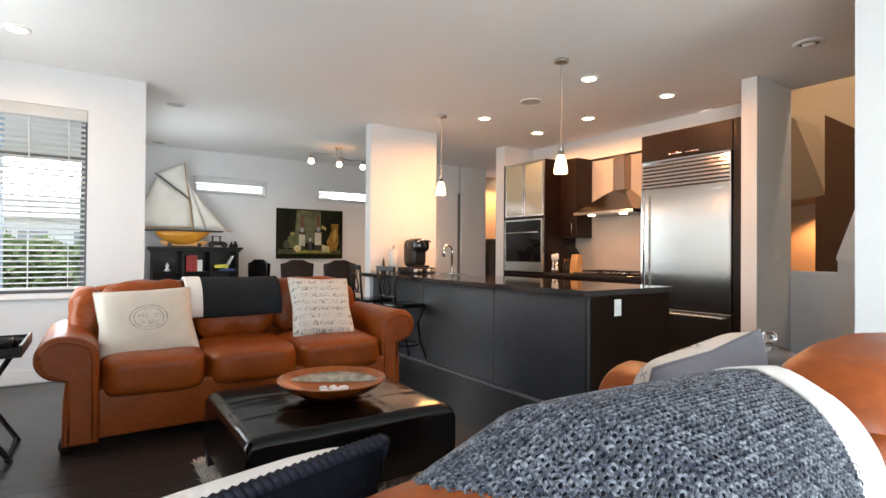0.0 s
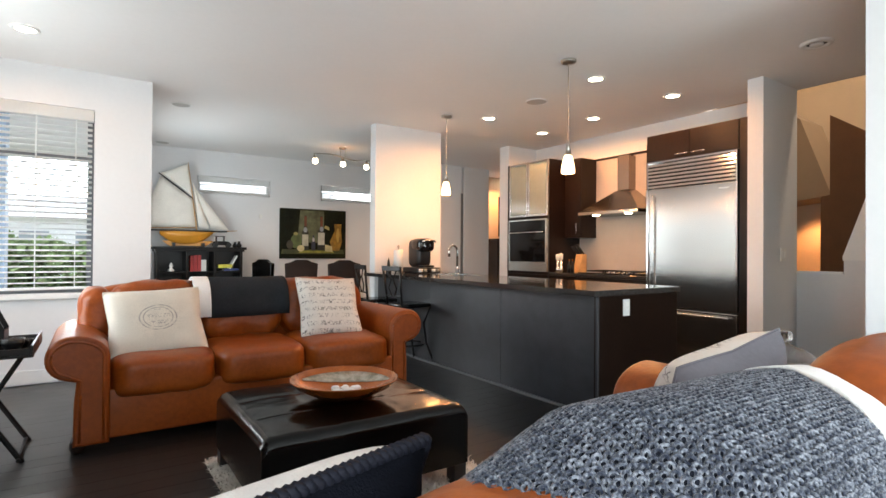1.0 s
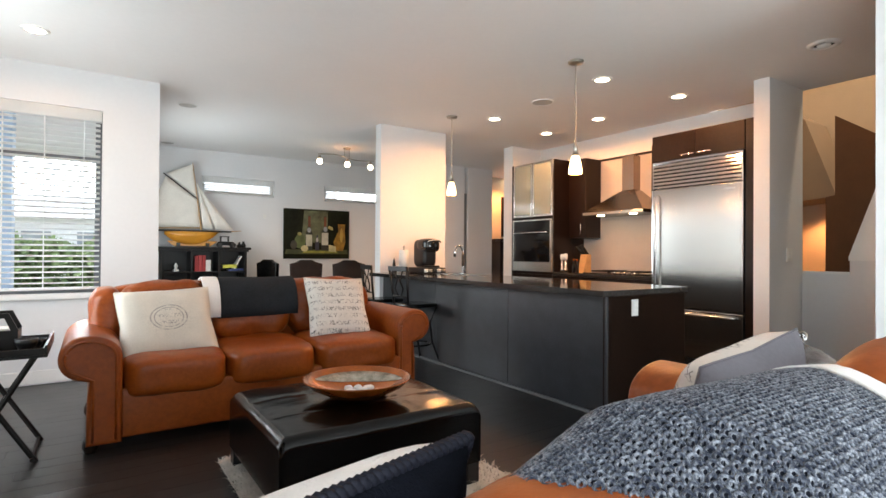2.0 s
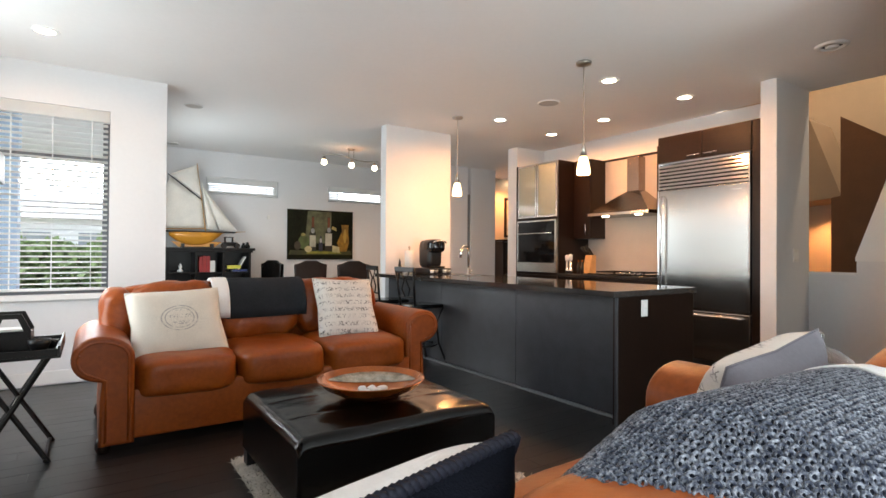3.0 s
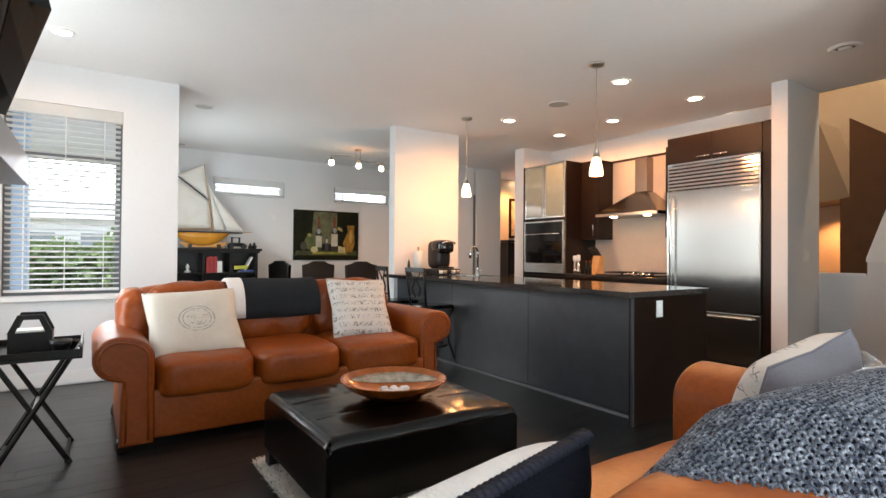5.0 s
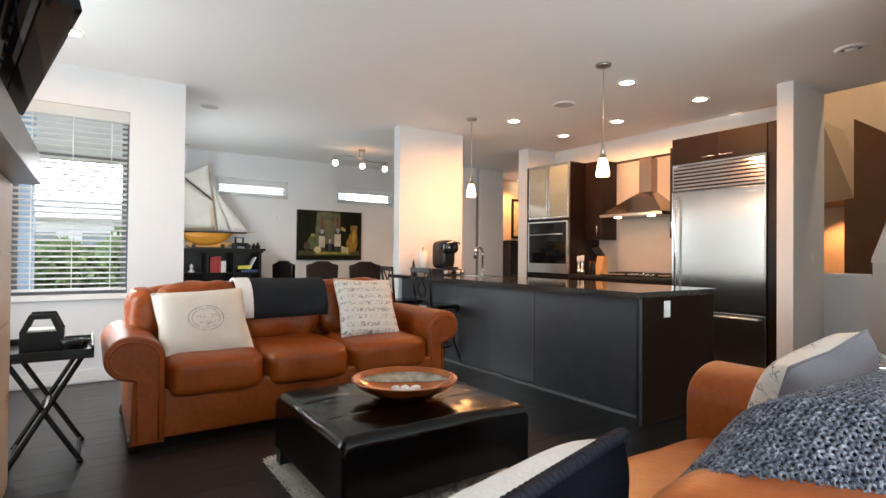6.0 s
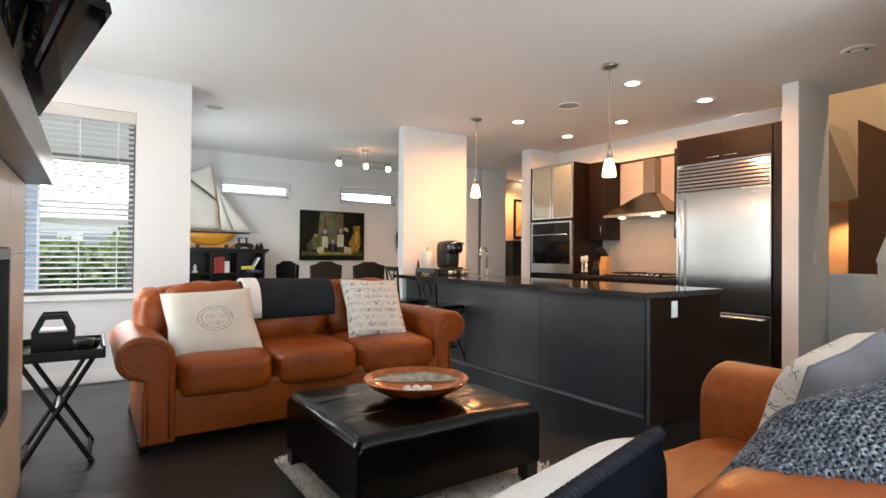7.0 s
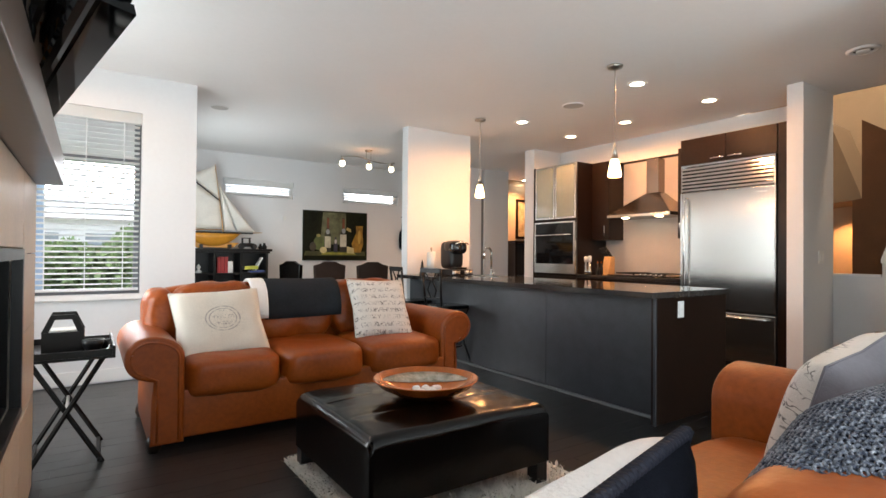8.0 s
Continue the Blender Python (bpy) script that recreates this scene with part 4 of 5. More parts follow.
# ---- hall beyond the kitchen ----
hp = thing("framed_picture", (7.45, 9.2, 1.5), "framed pale picture on the lit hall wall", "picture")
part("frame", boxes(((7.13, 9.17, 1.5), (7.18, 9.2, 2.34)), ((7.72, 9.17, 1.5), (7.77, 9.2, 2.34)), ((7.18, 9.17, 1.5), (7.72, 9.2, 1.55)), ((7.18, 9.17, 2.29), (7.72, 9.2, 2.34))), ESPRESSO, hp)
part("print", box((7.18, 9.18, 1.55), (7.72, 9.195, 2.29)), mat("aged_print", (0.5, 0.42, 0.28), 0.6, vary=0.5, scale=9), hp)
co = thing("hall_cabinet", (7.3, 8.95, 0), "tall dark wood cabinet against the hall wall", "cabinet")
part("top", box((6.7, 8.75, 1.40), (8.3, 9.19, 1.44), 0.005), ESPRESSO, co)
for x in (6.75, 8.2):
    part("side", box((x, 8.78, 0), (x + 0.05, 9.18, 1.40)), ESPRESSO, co)
part("back", box((6.8, 9.14, 0.1), (8.2, 9.18, 1.40)), BLACK, co)
part("shelf", box((6.8, 8.8, 0.7), (8.2, 9.14, 0.73)), ESPRESSO, co)


# ---- bar stools ----
def bar_stool(x, y, turn):
    s = new("bar_stool")
    HOME[s] = Vector((0, 0, 0))
    tagged(s, "black metal bar stool with curved back splats", "bar stool", "stools at the island")
    part("seat", puff((0, 0, 0.605), (0.19, 0.19, 0.022), 5, 8), BLACKL, s, smooth=True)
    for sx in (-1, 1):
        for sy in (-1, 1):
            part("leg", tube([(sx * 0.17, sy * 0.15, 0.59), (sx * 0.11, sy * 0.12, 0.42), (sx * 0.13, sy * 0.13, 0.22), (sx * 0.20, sy * 0.18, 0.0)], 0.012), IRON, s, smooth=True)
    part("foot_ring", tube([(0.165 * math.cos(a), 0.165 * math.sin(a), 0.2) for a in [k * math.pi / 12 for k in range(25)]], 0.009), IRON, s, smooth=True)
    for sy in (-1, 1):
        part("back_post", tube([(-0.17, sy * 0.13, 0.60), (-0.195, sy * 0.145, 0.80), (-0.215, sy * 0.165, 1.0)], 0.013), IRON, s, smooth=True)
    part("back_rail", prism([(-0.165, 0.955), (0.165, 0.955), (0.172, 1.005), (-0.172, 1.005)], "x", -0.228, -0.208, 0.005), IRON, s)
    part("lower_rail", tube([(-0.185, -0.14, 0.70), (-0.185, 0.14, 0.70)], 0.009), IRON, s)
    for sy in (-1, 1):
        part("splat", tube([(-0.187, sy * 0.02, 0.70), (-0.198, sy * 0.075, 0.78), (-0.204, sy * 0.02, 0.87), (-0.216, sy * 0.09, 0.96)], 0.008), IRON, s, smooth=True)
    s.matrix_world = pose(x, y, 0, 0, 0, turn)
    return s


st = bar_stool(2.74, 5.40, 4)
copy_thing(st, pose(2.72, 6.06, 0, 0, 0, -6))

# ---- dining room ----
hu = thing("hutch", (1.37, 9.37, 0), "black wooden open hutch holding books and ornaments", "cabinet")
part("top", box((0.72, 9.13, 1.17), (2.0, 9.6, 1.21), 0.008), IRON, hu)
part("cornice", box((0.75, 9.15, 1.14), (1.97, 9.6, 1.17), 0.006), IRON, hu)
for x in (0.77, 1.15, 1.53, 1.91):
    part("upright", box((x, 9.17, 0), (x + 0.035, 9.58, 1.14)), IRON, hu)
for z in (0.06, 0.46, 0.82):
    part("shelf", box((0.80, 9.18, z), (1.92, 9.57, z + 0.025)), IRON, hu)
part("back", box((0.80, 9.575, 0.05), (1.92, 9.59, 1.14)), BLACK, hu)


def book(x, y, z, w, d, h, material, label, lean=0):
    b = new("book")
    HOME[b] = Vector((0, 0, 0))
    tagged(b, label, "book")
    part("cover", boxes(((-w / 2, -d / 2, 0), (-w / 2 + 0.004, d / 2, h)), ((w / 2 - 0.004, -d / 2, 0), (w / 2, d / 2, h)), ((-w / 2 + 0.004, -d / 2, 0), (w / 2 - 0.004, -d / 2 + 0.004, h))), material, b)
    part("pages", box((-w / 2 + 0.005, -d / 2 + 0.005, 0.004), (w / 2 - 0.005, d / 2 - 0.006, h - 0.006)), WHITEB, b)
    b.matrix_world = pose(x, y, z, 0, lean, 0)
    return b


Z = 0.845
for k in range(3):
    book(1.235 + 0.052 * k, 9.3, Z, 0.048, 0.16, 0.24 - 0.01 * (k == 0), REDB, "red cloth bound book on the hutch shelf")
book(1.40, 9.3, Z, 0.07, 0.15, 0.17, WHITEB, "small white book on the hutch shelf")
book(1.76, 9.3, Z + 0.01, 0.02, 0.16, 0.25, WHITEB, "white board book leaning on the hutch shelf", 28)
book(1.68, 9.28, Z + 0.015, 0.025, 0.16, 0.22, BLUEB, "blue book lying on the hutch shelf", 88)
book(1.60, 9.26, Z + 0.07, 0.05, 0.13, 0.2, LIME, "lime green book lying on the hutch shelf", 88)
og = thing("figurine", (0.97, 9.3, Z), "small pale glass ornament on the shelf", "ornament")
part("body", lathe([(0, Z), (0.04, Z), (0.045, Z + 0.02), (0.015, Z + 0.05), (0.03, Z + 0.08), (0.012, Z + 0.12), (0, Z + 0.13)], (0.97, 9.3, 0), 16), WHITEPL, og, smooth=True)

sh = thing("model_ship", (1.2, 9.36, 1.21), "wooden model sailing ship with cream sails and yellow hull", "model ship")


def ship_hull(z_top, z_bot, wide, shrink):
    bm = bmesh.new()
    rings = []
    for k in range(21):
        t = k / 20
        x = 0.82 + 0.78 * t
        w = wide * max(0.02, math.sin(math.pi * min(1, 0.12 + 0.88 * t) ** 1.1) ** 0.7) * (0.2 if k in (0, 20) else 1)
        kz = z_bot + (z_top - z_bot) * (abs(2 * t - 0.9) ** 2.2) * shrink
        row = []
        for j in range(9):
            a = -1 + j / 4
            row.append(bm.verts.new((x, 9.36 + w * a, min(z_top, kz + (z_top - kz) * abs(a) ** 1.8 + 0.05 * (t - 0.45) ** 2))))
        rings.append(row)
    for a, b in zip(rings, rings[1:]):
        for j in range(8):
            bm.faces.new((a[j], b[j], b[j + 1], a[j + 1]))
    for a, b in zip(rings, rings[1:]):
        bm.faces.new((a[0], a[8], b[8], b[0]))
    return bm


part("hull", ship_hull(1.44, 1.24, 0.10, 0.9), YELLOW, sh, "varnished yellow hull", smooth=True)
part("deck_rail", box((0.6, 9.28, 1.44), (1.74, 9.44, 1.462), 0.006), BLACK, sh)
part("keel", prism([(0.95, 1.22), (1.45, 1.22), (1.55, 1.30), (0.85, 1.30)], "y", 9.352, 9.368), YELLOW, sh)
part("stand", boxes(((0.98, 9.26, 1.21), (1.02, 9.46, 1.27)), ((1.38, 9.26, 1.21), (1.42, 9.46, 1.27)), ((1.02, 9.35, 1.21), (1.38, 9.37, 1.225))), BLACK, sh)
part("mast", tube([(1.32, 9.36, 1.45), (1.19, 9.36, 2.48)], [0.012, 0.005]), WOODL, sh)
part("boom", tube([(1.31, 9.36, 1.50), (0.52, 9.33, 1.475)], 0.008), WOODL, sh)
part("gaff", tube([(1.27, 9.36, 1.93), (0.80, 9.34, 2.29)], 0.007), IRON, sh)
part("bowsprit", tube([(1.65, 9.36, 1.45), (1.9, 9.36, 1.47)], [0.01, 0.004]), WOODL, sh)


def sail(corners, belly, title):
    """A cloth between three or four corners in the ship's plane, with a belly."""
    bm = bmesh.new()
    c = [Vector((x, 9.355, z)) for x, z in corners]
    if len(c) == 3:
        c.append(c[2])
    g = []
    for j in range(9):
        row = []
        for i in range(9):
            u, v = i / 8, j / 8
            p = c[0].lerp(c[1], u).lerp(c[3].lerp(c[2], u), v)
            p.y -= belly * math.sin(math.pi * u) * math.sin(math.pi * min(1, v * 0.9 + 0.05))
            row.append(bm.verts.new(p))
        g.append(row)
    for a, b in zip(g, g[1:]):
        for i in range(8):
            bm.faces.new((a[i], a[i + 1], b[i + 1], b[i]))
    bmesh.ops.remove_doubles(bm, verts=bm.verts[:], dist=0.0005)
    geo = bmesh.ops.extrude_face_region(bm, geom=bm.faces[:])
    for v in geo["geom"]:
        if isinstance(v, bmesh.types.BMVert):
            v.co.y += 0.003
    bmesh.ops.recalc_face_normals(bm, faces=bm.faces[:])
    part(title, bm, SAIL, sh, smooth=True)


sail([(0.53, 1.50), (1.30, 1.515), (1.265, 1.92), (0.83, 2.25)], 0.05, "mainsail")
sail([(0.83, 2.29), (1.255, 1.97), (1.185, 2.46)], 0.03, "topsail")
sail([(1.34, 1.50), (1.50, 1.48), (1.25, 2.22)], 0.03, "staysail")
sail([(1.52, 1.49), (1.78, 1.475), (1.26, 2.15)], 0.03, "jib")
mv = thing("model_car", (1.66, 9.3, 1.21), "small dark metal model car on the hutch", "model car")
part("body", puff((1.66, 9.3, 1.27), (0.12, 0.05, 0.03), 4, 8), IRON, mv, smooth=True)
part("cabin", boxes(((1.58, 9.26, 1.29), (1.59, 9.34, 1.37)), ((1.69, 9.26, 1.29), (1.70, 9.34, 1.37)), ((1.575, 9.255, 1.37), (1.705, 9.345, 1.38))), IRON, mv)
for x in (1.57, 1.76):
    for y in (9.25, 9.35):
        part("wheel", tube([(x, y - 0.012, 1.245), (x, y + 0.012, 1.245)], 0.036, 16), BLACK, mv)
for x, r in ((1.86, 0.03), (1.92, 0.035)):
    oc = thing("dark_ornament", (x, 9.3, 1.21), "small round dark ornament on the hutch", "ornament")
    part("ball", lathe([(0, 1.21), (r, 1.212), (r * 1.2, 1.21 + r), (r * 0.5, 1.21 + 2 * r), (r * 0.6, 1.21 + 2.6 * r), (0, 1.21 + 2.8 * r)], (x, 9.3, 0), 14), IRON, oc, smooth=True)

# still-life painting of bottles
PA = thing("painting", (3.24, 9.6, 1.03), "dark unframed still-life canvas of wine bottles", "painting")
part("canvas", box((2.64, 9.575, 1.03), (3.835, 9.608, 1.893), 0.003), PAINTING, PA)


def paint(name, outline, colour, rough=0.4, vary=0.3):
    """A flat painted shape on the canvas, in its own (x, z) from the lower left corner."""
    bm = bmesh.new()
    paint.layer += 1
    y = 9.5735 - 0.0004 * paint.layer
    vs = [bm.verts.new((2.64 + u, y, 1.03 + v)) for u, v in outline]
    f = bm.faces.new(vs)
    if f.normal.y > 0:
        f.normal_flip()
    part(name, bm, mat("oil_" + name, colour, rough, vary=vary, scale=9), PA)


paint.layer = 0


def oval(cx, cz, rx, rz, n=20):
    return [(cx + rx * math.cos(2 * math.pi * k / n), cz + rz * math.sin(2 * math.pi * k / n)) for k in range(n)]


def bottle(cx, z0, w, h):
    return [(cx - w, z0), (cx + w, z0), (cx + w, z0 + h * 0.5), (cx + w * 0.35, z0 + h * 0.66), (cx + w * 0.35, z0 + h), (cx - w * 0.35, z0 + h), (cx - w * 0.35, z0 + h * 0.66), (cx - w, z0 + h * 0.5)]


paint("backlight", [(0.3, 0.28), (0.78, 0.28), (0.78, 0.84), (0.35, 0.84)], (0.09, 0.105, 0.055), vary=0.6)
paint("table", [(0.02, 0.08), (1.17, 0.08), (1.15, 0.16), (0.04, 0.16)], (0.045, 0.05, 0.012), vary=0.6)
paint("tablelight", [(0.32, 0.1), (0.98, 0.1), (0.94, 0.14), (0.36, 0.14)], (0.22, 0.22, 0.03), vary=0.5)
paint("bottle", bottle(0.44, 0.15, 0.06, 0.6), (0.015, 0.02, 0.012))
paint("bottle", bottle(0.73, 0.15, 0.065, 0.6), (0.012, 0.015, 0.012))
paint("label", [(0.385, 0.22), (0.495, 0.22), (0.495, 0.42), (0.385, 0.42)], (0.42, 0.42, 0.34))
paint("label", [(0.67, 0.24), (0.79, 0.24), (0.79, 0.46), (0.67, 0.46)], (0.5, 0.48, 0.40))
paint("neck", [(0.42, 0.56), (0.465, 0.56), (0.465, 0.74), (0.42, 0.74)], (0.12, 0.035, 0.015))
paint("neck", [(0.71, 0.56), (0.755, 0.56), (0.755, 0.74), (0.71, 0.74)], (0.14, 0.04, 0.015))
paint("seal", oval(0.44, 0.5, 0.035, 0.045), (0.25, 0.29, 0.33))
paint("seal", oval(0.735, 0.52, 0.035, 0.045), (0.25, 0.29, 0.33))
paint("pitcher", [(0.93, 0.14), (1.07, 0.14), (1.12, 0.3), (1.10, 0.5), (1.11, 0.62), (0.97, 0.62), (0.98, 0.5), (0.89, 0.3)], (0.25, 0.13, 0.012), vary=0.6)
paint("pitcherlight", oval(1.04, 0.42, 0.03, 0.13), (0.42, 0.27, 0.05))
paint("cheese", [(0.80, 0.13), (0.94, 0.12), (0.93, 0.22), (0.80, 0.25)], (0.5, 0.46, 0.26))
paint("foliage", oval(0.28, 0.3, 0.1, 0.13, 9), (0.07, 0.10, 0.03), vary=0.6)
paint("grapes", oval(0.17, 0.24, 0.06, 0.08, 10), (0.035, 0.03, 0.02), vary=0.6)
paint("apple", oval(0.36, 0.18, 0.065, 0.055), (0.5, 0.44, 0.24))
paint("flower", oval(0.27, 0.43, 0.04, 0.03, 8), (0.28, 0.26, 0.09))
paint("glass", bottle(0.585, 0.15, 0.035, 0.26), (0.02, 0.025, 0.05))
paint("cup", oval(0.585, 0.33, 0.022, 0.04), (0.4, 0.4, 0.42))
paint("tag", [(0.78, 0.54), (0.88, 0.50), (0.87, 0.56), (0.80, 0.59)], (0.42, 0.34, 0.12))


def dining_chair(x, y, turn, material=None, label="dark brown leather dining chair with arched high back"):
    c = new("dining_chair")
    HOME[c] = Vector((0, 0, 0))
    tagged(c, label, "chair", "dining chairs")
    material = material or DLEATH
    part("seat", puff((0, 0, 0.46), (0.24, 0.24, 0.05), 5, 8), material, c, smooth=True)
    pts = [(-0.21, 0.5), (0.21, 0.5), (0.235, 0.98), (0.15, 1.0), (0.08, 1.035), (-0.08, 1.035), (-0.15, 1.0), (-0.235, 0.98)]
    part("backrest", prism(pts, "y", 0.19, 0.25, 0.015), material, c, smooth=False)
    for sx in (-1, 1):
        for sy in (-1, 1):
            part("leg", tube([(sx * 0.2, sy * 0.2, 0.42), (sx * 0.21, sy * 0.22, 0)], [0.024, 0.016], 6), ESPRESSO, c)
    c.matrix_world = pose(x, y, 0, 0, 0, turn)
    return c


dc = dining_chair(2.46, 8.15, 180)
copy_thing(dc, pose(2.95, 7.75, 0, 0, 0, 176))
dining_chair(1.84, 8.3, -70, BLACKL, "black leather dining chair beside the hutch")


ws = thing("wall_sensor", (2.33, 9.6, 1.72), "small white sensor on the dining wall", "sensor")
part("case", box((2.30, 9.59, 1.70), (2.35, 9.61, 1.77), 0.004), WHITEPL, ws)
hg = thing("hanging_bag", (4.58, 9.55, 1.25), "dark blue bag hanging from a wall hook", "bag")
part("bag", puff((4.58, 9.54, 1.42), (0.09, 0.045, 0.20), 3, 10, 0.01, 8), NAVY, hg, smooth=True)
part("strap", tube([(4.54, 9.55, 1.58), (4.57, 9.57, 1.85), (4.60, 9.55, 1.58)], 0.008, 6), NAVY, hg)
part("hook", tube([(4.57, 9.608, 1.86), (4.57, 9.57, 1.85), (4.57, 9.56, 1.88)], 0.01, 6), IRON, hg)


# ---- living room: sofas ----
def rolled_arm(x_in, x_out, y0, y1, ztop, side, parent):
    """A rolled arm: its section drawn in (x, z); side is +1 when the roll falls towards +x."""
    r = 0.125
    cx, cz = x_out - side * r, ztop - r
    wide = abs(cx - x_in)
    pts = [(x_in, 0.045), (x_in, cz - 0.10), (x_in, cz)]
    for k in range(1, 23):
        a = math.pi * (1 - k / 22 * 1.42)
        pts.append((cx + side * (r if math.cos(a) > 0 or a < 0 else wide) * math.cos(a), cz + r * math.sin(a)))
    pts += [(x_out - side * 0.145, cz - r - 0.01), (x_out - side * 0.135, 0.30), (x_out - side * 0.13, 0.045)]
    arm = part("arm", prism(pts, "y", y0, y1, 0.026, seg=4), LEATHER, parent, smooth="y")
    q = r - 0.032
    curl = [(cx + side * (q if math.cos(a) > 0 or a < 0 else wide - 0.032) * math.cos(a), cz + q * math.sin(a)) for a in [math.pi * (1 - k / 20 * 1.40) for k in range(21)]]
    ring = [(x_in + side * 0.032, 0.07), (x_in + side * 0.032, cz - 0.10)] + curl + [(x_out - side * 0.165, cz - r), (x_out - side * 0.162, 0.07)]
    part("welt", tube([(px, y0 + 0.001, pz) for px, pz in ring], 0.008, 6), LEATHER, arm, smooth=True)
    return arm


def bun_foot(x, y, parent):
    part("foot", lathe([(0, 0), (0.03, 0), (0.042, 0.03), (0.04, 0.06), (0.03, 0.09), (0, 0.09)], (x, y, 0), 16), ESPRESSO, parent, smooth=True)


sf = thing("sofa", (1.0, 4.75, 0), "tan leather three seat sofa with rolled arms", "sofa")
part("base", box((0.08, 4.285, 0.055), (1.95, 5.2, 0.34), 0.02, seg=3), LEATHER, sf, smooth=True)
rolled_arm(0.10, -0.205, 4.24, 5.16, 0.665, -1, sf)
rolled_arm(1.93, 2.225, 4.30, 5.16, 0.69, 1, sf)
for x0, x1 in ((0.105, 0.68), (0.685, 1.275), (1.28, 1.925)):
    part("seat_cushion", puff(((x0 + x1) / 2, 4.607, 0.388), ((x1 - x0) / 2 + 0.008, 0.375, 0.125), 5.2, 24, 0.011, 4.5), LEATHER, sf, smooth=True)
    mx = (x0 + x1) / 2
    part("back_cushion", puff((mx, 5.02, 0.69), ((x1 - x0) / 2 + 0.012, 0.15, 0.24), 3.6, 26, 0.020, 6.0, Euler((radians(-9), 0, 0)).to_matrix()), LEATHER, sf, smooth=True)
part("back_frame", puff((1.0, 5.13, 0.52), (1.05, 0.11, 0.40), 6, 20, 0.006, 4), LEATHER, sf, smooth=True)
part("side_wing", puff((0.03, 5.0, 0.66), (0.11, 0.2, 0.235), 2.8, 18, 0.016, 6), LEATHER, sf, smooth=True)
for fx in (-0.05, 2.05):
    for fy in (4.30, 5.1):
        bun_foot(fx, fy, sf)

# throw folded over the sofa back
th = thing("throw_blanket", (0.98, 4.95, 0.6), "charcoal fleece throw with white lining over the sofa", "blanket")


def draped(x0, x1, path, thick, freq, amp):
    """Cloth that follows a path of (y, z), with small folds."""
    bm = bmesh.new()
    g = []
    nx = 14
    for j, (y, z) in enumerate(path):
        row = []
        for i in range(nx + 1):
            x = x0 + (x1 - x0) * i / nx
            w = amp * noise.noise((x * freq, y * freq, z * freq))
            row.append(bm.verts.new((x + 0.4 * w, y - w, z + 0.6 * w)))
        g.append(row)
    for a, b in zip(g, g[1:]):
        for i in range(nx):
            bm.faces.new((a[i], a[i + 1], b[i + 1], b[i]))
    bm.normal_update()
    geo = bmesh.ops.extrude_face_region(bm, geom=bm.faces[:])
    for v in geo["geom"]:
        if isinstance(v, bmesh.types.BMVert):
            v.co += v.normal * thick
    bmesh.ops.recalc_face_normals(bm, faces=bm.faces[:])
    return bm


DR = [(4.83, 0.655), (4.83, 0.72), (4.845, 0.79), (4.87, 0.86), (4.91, 0.91), (4.97, 0.94), (5.04, 0.945), (5.11, 0.93), (5.2, 0.90), (5.26, 0.84), (5.27, 0.7)]
part("cloth", draped(0.72, 1.31, DR, -0.02, 4, 0.014), GREYF, th, smooth=True)
part("lining", draped(0.625, 0.735, [(y - 0.01, z + 0.006) for y, z in DR], -0.022, 5, 0.012), WHITEF, th, "white fleece lining edge", smooth=True)
pillow("cushion", (0.575, 0.51), 0.17, pose(0.368, 4.645, 0.664, -34, -2, 3), CREST, LINEN, LINEN, "cream linen cushion printed with a faded crest")
pillow("cushion", (0.49, 0.53), 0.16, pose(1.59, 4.69, 0.700, -31, 2, -4), SCRIPT, LINEN, LINEN, "cream square cushion printed with dark script")

# ---- ottoman, bowl, rug ----
otm = thing("ottoman", (1.05, 3.2, 0), "black tufted leather ottoman on the rug", "ottoman")
part("body", box((0.565, 2.775, 0.11), (1.545, 3.655, 0.33), 0.004), BLACKL, otm)
bm = bmesh.new()
n = 48
g = []
for j in range(n + 1):
    row = []
    for i in range(n + 1):
        u, v = i / n, j / n
        dome = 0.018 * (1 - (2 * u - 1) ** 6) * (1 - (2 * v - 1) ** 6) - 0.028 * (max(0, 1 - min(u, 1 - u) / 0.035) ** 2 + max(0, 1 - min(v, 1 - v) / 0.039) ** 2)
        dome += 0.002 * math.exp(-((min(u, 1 - u, v, 1 - v) - 0.045) / 0.012) ** 2)
        cu, cv = (u * 3) % 1, (v * 3) % 1
        seam = -0.003 * (math.exp(-((min(cu, 1 - cu)) / 0.05) ** 2) + math.exp(-((min(cv, 1 - cv)) / 0.05) ** 2)) * (0.06 < u < 0.94) * (0.06 < v < 0.94)
        row.append(bm.verts.new((0.56 + 0.99 * u, 2.77 + 0.89 * v, 0.397 + dome + seam + 0.0035 * noise.noise((u * 5, v * 5, 0)) + 0.0012 * noise.noise((u * 17, v * 17, 4)))))
    g.append(row)
for a, b in zip(g, g[1:]):
    for i in range(n):
        bm.faces.new((a[i], a[i + 1], b[i + 1], b[i]))
rim = [e for e in bm.edges if e.is_boundary]
for drop in (0.008, 0.012, None):
    geo = bmesh.ops.extrude_edge_only(bm, edges=rim)
    for v in geo["geom"]:
        if isinstance(v, bmesh.types.BMVert):
            v.co.z = v.co.z - drop if drop else 0.115
    rim = [e for e in geo["geom"] if isinstance(e, bmesh.types.BMEdge) and e.is_boundary]
part("cover", bm, BLACKL, otm, "padded leather cover with stitched squares", smooth=True)
for x in (0.60, 1.51):
    for y in (2.81, 3.62):
        part("leg", box((x - 0.035, y - 0.035, 0), (x + 0.035, y + 0.035, 0.12), 0.004), BLACK, otm)
